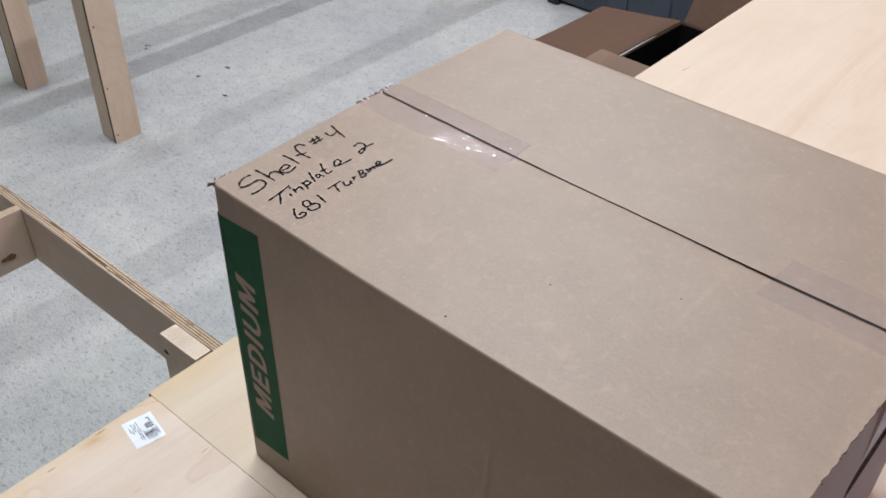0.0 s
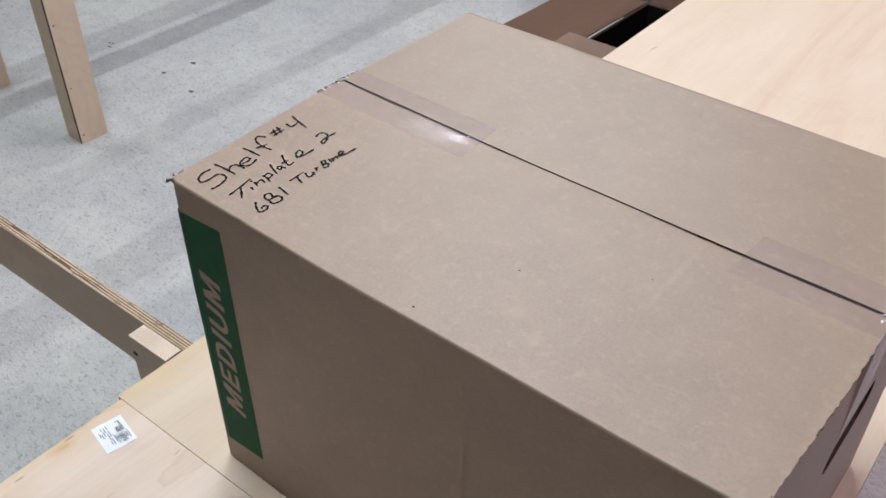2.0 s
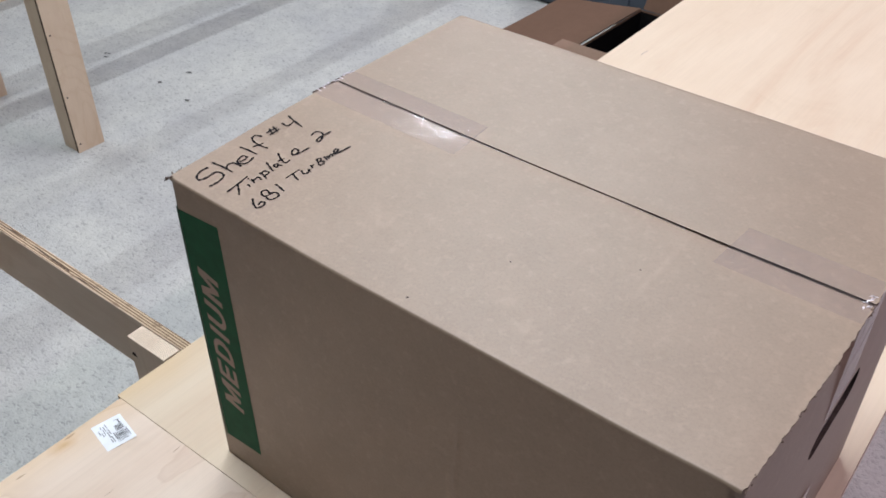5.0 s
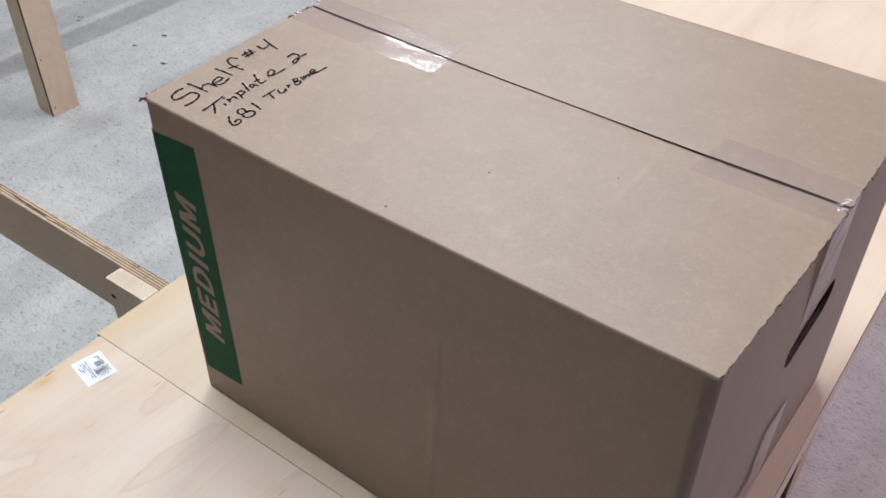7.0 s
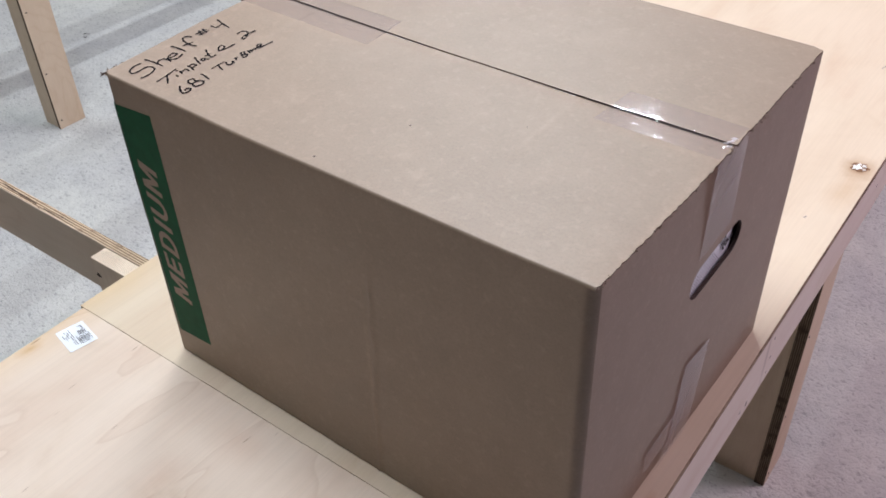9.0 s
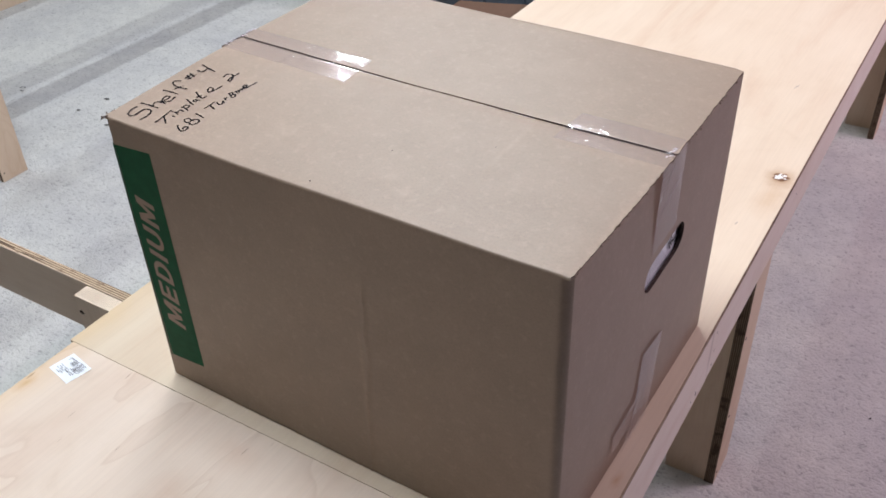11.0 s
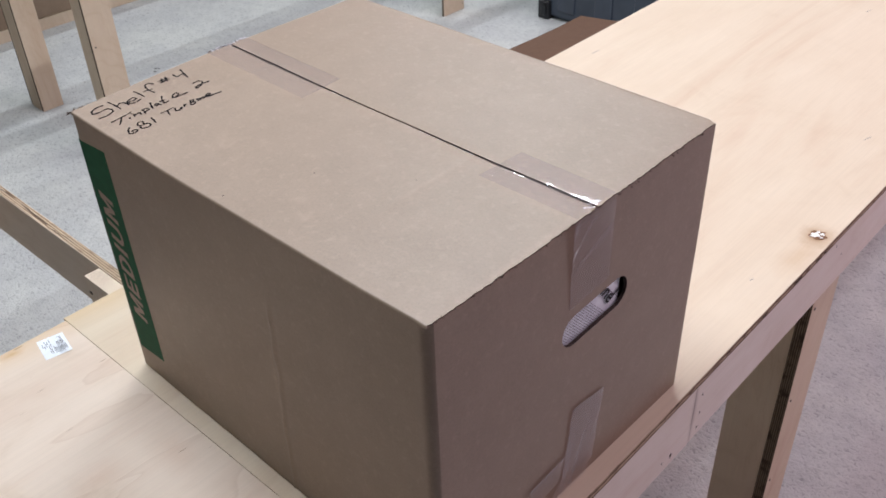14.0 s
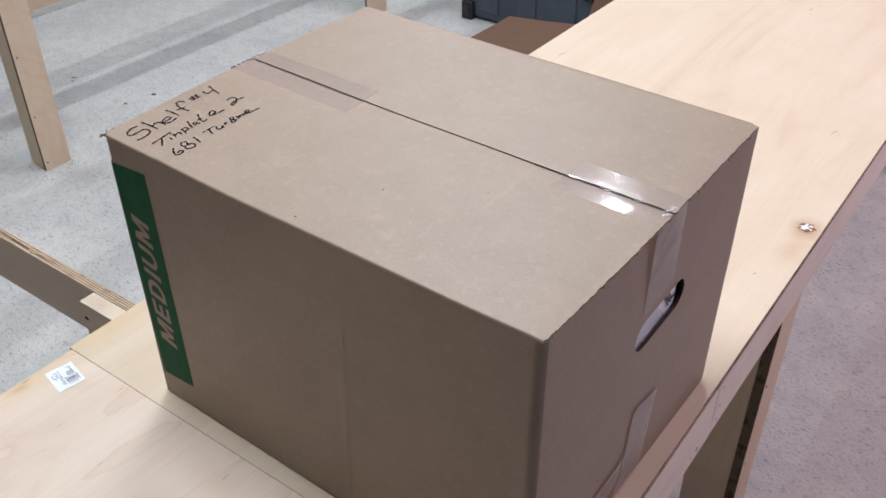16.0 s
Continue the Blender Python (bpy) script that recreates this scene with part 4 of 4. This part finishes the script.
def tapes(box):
    def crinkle(x, y, k, size):
        return size * (noise.noise(Vector((x * 210, y * 150, k))) + 0.5 * noise.noise(Vector((x * 90, y * 320, k + 5))))
    def settle(x, y, k):
        """The far flap stands a little higher; the tape dips into the seam between."""
        rise = 0.0005 / (1 + math.exp(-(y - TAPE_SEAM) / 0.0012))
        dip = 0.00055 * min(1.0, max(0.0, (x + 0.097) / 0.012) if x > -0.2 else max(0.0, (-0.305 - x) / 0.012)) * (0.55 + 0.45 * math.sin(x * 190 + k)) * math.exp(-((y - TAPE_SEAM) / 0.0028) ** 2)
        return 0.0009 + rise - dip
    def streaks(x, y):
        a, b = x + 0.343, y - 0.1685
        fade = math.exp(-((b - 0.25 * a) / 0.0085) ** 2 - (a / 0.032) ** 2)
        c, d = x + 0.318, y - 0.186
        fade2 = math.exp(-(d / 0.005) ** 2 - (c / 0.012) ** 2)
        return (fade * 0.00014 * math.sin(1000 * (b - 0.32 * a) + 0.8 * math.sin(40 * a))
                + fade2 * 0.00014 * math.sin(1000 * (d - 0.30 * c)))
    def left(u, v):
        y = 0.153 + 0.0525 * v
        x = -0.4565 + (0.144 + 0.009 * (v - 0.5) + 0.012 * (1 - v)) * u
        wrap = 0.0006 * math.exp(-((x + 0.456) / 0.005) ** 2)
        lift = settle(x, y, 1.0) + streaks(x, y) + crinkle(x, y, 1.0, 0.00006) + crinkle(x * 2, y * 2, 3.0, wrap)
        x, y = taped(x, y)
        return (x, y, lid_z(min(x, -0.001), y) + lift)
    ends, top_z = [], TOP + BH
    ends.append(part("tape", grid(130, 110, left), TAPE, box, "clear packing tape across the flap seam", smooth=True))
    clear(ends[-1])
    # a milky strip stands in for the glint along the tape's cut end
    clear(part("end_glint", grid(2, 40, lambda u, v: tuple(Vector(left(0.994 + 0.006 * u, 0.28 + 0.7 * v)) + Vector((0, 0, 0.0002)))), TAPE_MILKY, ends[-1]))
    def left_down(u, v):
        y = taped(-0.4565, 0.153 + 0.0525 * v)[1]
        return (-BL - 0.0008 - 0.0006 * math.sin(u * 3) - 0.0009 * noise.noise(Vector((u * 60, v * 14, 1))) * math.exp(-u * 9), y, lid_z(-BL, y) + 0.001 - 0.075 * u)
    clear(part("tape", grid(50, 40, left_down), TAPE, box, smooth=True))
    def right(u, v):
        y = 0.1585 + 0.0525 * v
        x = -0.094 + 0.004 * v + (0.0968 - 0.004 * v) * u
        wrap = 0.0005 * math.exp(-((x + 0.001) / 0.004) ** 2 - ((y - TAPE_SEAM + 0.003) / 0.008) ** 2)
        dents = 0.00006 * math.exp(-((x + 0.067) / 0.0018) ** 2 - ((y - 0.1685) / 0.0022) ** 2) * math.sin(1300 * (y - 0.1685) + 0.9)
        dents += 0.00028 * math.exp(-((x + 0.011) / 0.003) ** 2 - ((y - 0.1700) / 0.004) ** 2) * math.sin(1200 * (y - 0.17) + 500 * x)
        lift = settle(x, y, 2.4) + dents + crinkle(x, y, 2.4, 0.00006) + crinkle(x * 2, y * 2, 7.0, wrap)
        x, y = taped(x, y)
        return (x, y, lid_z(min(x, -0.001), y) + lift)
    clear(part("tape", grid(100, 80, right), TAPE, box, "clear packing tape across the flap seam", smooth=True))
    def right_down(u, v):
        y = 0.1635 + 0.0570 * v
        z = lid_z(-0.001, y) - 0.001 - 0.0890 * u + 0.004 * v * u
        return (end_x(y, z) + 0.00009 + 0.00002 * noise.noise(Vector((y * 80, z * 60, 0))), y, z)
    down = part("tape", grid(40, 30, right_down), TAPE_END, box, "creased clear tape ending at the handle slot", smooth=True)
    clear(down)
    def pleat(a, b, c, d):
        """A hazy pleat of the tape between four corners (across, down); its paleness also paints the crease's glint."""
        def place(u, v):
            p = [(a[k] * (1 - u) + b[k] * u) * (1 - v) + (d[k] * (1 - u) + c[k] * u) * v for k in (0, 1)]
            q = right_down(p[1], p[0])
            return (q[0] + 0.00006, q[1], q[2])
        clear(part("pleat", grid(16, 4, place), TAPE_PLEAT_GLINT, down))
    pleat((0.62, 0.08), (0.08, 0.34), (0.02, 0.42), (0.40, 0.08))
    pleat((0.98, 0.27), (0.20, 0.50), (0.02, 0.60), (0.95, 0.40))
    pleat((0.02, 0.03), (0.20, 0.02), (0.06, 0.12), (0.02, 0.22))
    # crumpled slivers, whitened as glints, where the tape goes over the box's edges
    rnd = random.Random(21)
    for k in range(16):
        if k < 10:
            y = 0.172 + 0.0048 * k + rnd.uniform(-0.001, 0.001)
            at = Vector((-BL - 0.0008 + rnd.uniform(0, 0.003), y, lid_z(-BL, y) + 0.0014))
        else:
            y = seam_y(0.0) - 0.010 + 0.0032 * (k - 10)
            at = Vector((end_x(y, top_z) - rnd.uniform(0.0, 0.006), y, lid_z(-0.001, y) + 0.0016))
        long, wide, a = rnd.uniform(0.0015, 0.0042), rnd.uniform(0.0004, 0.0010), rnd.uniform(-0.9, 0.9) + (0.5 if k < 10 else 1.0)
        d, e = Vector((math.cos(a), math.sin(a), 0)), Vector((-math.sin(a), math.cos(a), 0))
        bm = bmesh.new()
        q = [bm.verts.new(at + d * i * long + e * j * wide + Vector((0, 0, h))) for i, j, h in ((-1, -0.4, 0), (0.8, -1, 0.0002), (1, 0.3, 0), (-0.2, 1, 0.0006), (0, 0, 0.0009))]
        for i in range(4):
            bm.faces.new((q[i], q[(i + 1) % 4], q[4]))
        clear(part("crumple_glint", bm, TAPE_CRUMPLE_GLINT, ends[0]))
    # a hazy length of tape come up from the bottom seam, spread out at its foot
    def sheet(a, b, c, d, lift):
        def place(u, v):
            y, z = [(a[k] * (1 - u) + b[k] * u) * (1 - v) + (d[k] * (1 - u) + c[k] * u) * v for k in (0, 1)]
            return (end_x(y, z) + lift + 0.00002 * max(0.0, noise.noise(Vector((y * 70, z * 30, 2)))), y, z)
        return grid(14, 20, place)
    foot = part("tape", sheet((0.181, 0.9745), (0.232, 0.968), (0.2215, 0.878), (0.172, 0.892), 0.00008), TAPE_MILKY, box, "hazy tape rising from the box's bottom seam", smooth=True)
    clear(foot)
    clear(part("tape_wing", sheet((0.175, 0.916), (0.123, 0.910), (0.124, 0.885), (0.166, 0.886), 0.00012), TAPE_END, foot, smooth=True))
    clear(part("tape_wing", sheet((0.172, 0.892), (0.2215, 0.878), (0.212, 0.8625), (0.150, 0.8625), 0.00014), TAPE_END, foot, smooth=True))
    for a, b, c, d in (((0.178, 0.935), (0.186, 0.930), (0.176, 0.866), (0.168, 0.866)), ((0.202, 0.93), (0.206, 0.93), (0.186, 0.866), (0.180, 0.866)), ((0.120, 0.911), (0.175, 0.9175), (0.175, 0.9135), (0.123, 0.907))):
        clear(part("pleat", sheet(a, b, c, d, 0.00018), TAPE_PLEAT_GLINT, foot))


def newspaper():
    n = thing("newspaper_bundle", "crumpled newspaper wrapping seen through the handle slot", "newspaper", (0.0055, 0.0035, 0.002))
    def skin(y, z):
        return -0.0045 - 0.0015 * abs(noise.noise(Vector((y * 16, z * 16, 4)))) - 0.012 * max(0, (y - 0.2425) / 0.010) ** 2 - 0.06 * max(0, 1.064 - z)
    def sheet(u, v):
        y, z = 0.10 + 0.20 * u, TOP + 0.006 + 0.275 * v
        return (skin(y, z), y, z)
    bm = grid(40, 60, sheet)
    bm.normal_update()
    part("wrapping", thicken(bm, 0.08), NEWSPRINT, n, smooth=True)
    rnd = random.Random(2)
    def bar(y, a, b, w, mat):
        slant = lambda z: -0.95 * (z - 1.0765)
        place = lambda u, v: (skin(y + w * v + slant(a + (b - a) * u), a + (b - a) * u) + 0.0010, y + w * v + slant(a + (b - a) * u), a + (b - a) * u)
        part("print_line", grid(8, 1, place), mat, n)
    for row in range(26):
        y, z = 0.129 + 0.0031 * row, 1.052
        if y > 0.207:
            continue
        while z < 1.101:
            b = min(z + rnd.uniform(0.002, 0.007), 1.103)
            bar(y, z, b, 0.0008, FINE_PRINT)
            z = b + rnd.uniform(0.0006, 0.0014)
    # a headline's end, its letters running aslant down the slot
    along, up = Vector((0.0, 0.58, -0.81)), Vector((0.0, 0.93, 0.36))
    def word(text, y, z, size):
        text_data = bpy.data.curves.new("headline", "FONT")
        text_data.body, text_data.size, text_data.offset = text, size, size * 0.018
        holder = bpy.data.objects.new("headline", text_data)
        me = bpy.data.meshes.new_from_object(holder)
        bpy.data.objects.remove(holder)
        for v in me.vertices:
            p = Vector((0, y, z)) + along * v.co.x + up * v.co.y
            v.co = (skin(p.y, p.z) + 0.0012, p.y, p.z)
        me.materials.append(PRINT)
        ob = new("headline", me)
        ob.parent = n
    word("ine", 0.2120, 1.0880, 0.0215)
    word("r", 0.2320, 1.0745, 0.0215)
    bar(0.2320, 1.058, 1.096, 0.0009, GREY_PRINT)
    return n


def barcode_sticker():
    s = thing("barcode_sticker", "small white barcode sticker on the plywood bench top", "sticker", (-0.5965, -0.0520, TOP + 0.0004), -11)
    part("label", grid(6, 6, lambda u, v: (-0.0205 + 0.041 * u, -0.0160 + 0.032 * v, 0.0002 + 0.0005 * (u * v) ** 4)), PAPER, s)
    rnd = random.Random(5)
    def bar(x0, x1, y0, y1):
        bm = grid(1, 1, lambda u, v: (1.1 * (x0 + (x1 - x0) * u), 1.07 * (y0 + (y1 - y0) * v), 0.0009))
        part("print_bar", bm, GREY_PRINT if abs(y1 - y0) > 0.005 else FINE_PRINT, s)
    for blockx, wide, y0, y1 in ((-0.006, 0.0065, 0.0030, 0.0110), (0.0030, 0.0115, -0.0010, 0.0090)):
        x = blockx
        while x < blockx + wide:
            w = rnd.choice((0.0003, 0.0004, 0.0006))
            bar(x, x + w, y0, y1)
            x += w + rnd.choice((0.0006, 0.0009))
    for y, a, b in ((0.0112, 0.002, 0.013), (0.0095, 0.004, 0.011), (-0.0012, 0.001, 0.011), (-0.0035, -0.006, 0.002), (-0.0055, -0.003, 0.005), (-0.0078, -0.008, -0.001), (-0.0100, -0.005, 0.001), (-0.0035, -0.014, -0.008), (-0.0060, -0.012, -0.005), (-0.0085, -0.013, -0.0095), (-0.0118, -0.009, -0.002), (-0.0042, 0.004, 0.013), (-0.0062, 0.007, 0.012)):
        bar(a, b, y, y + 0.0008)
    bar(-0.013, -0.007, 0.009, 0.0102)
    bar(-0.013, -0.0122, 0.006, 0.009)


room()
workbench()
bench_frame()
second_table()
platform()
open_carton()
storage_tote()
the_box = moving_box()
print_band(the_box)
handwriting(the_box)
tapes(the_box)
newspaper()
barcode_sticker()
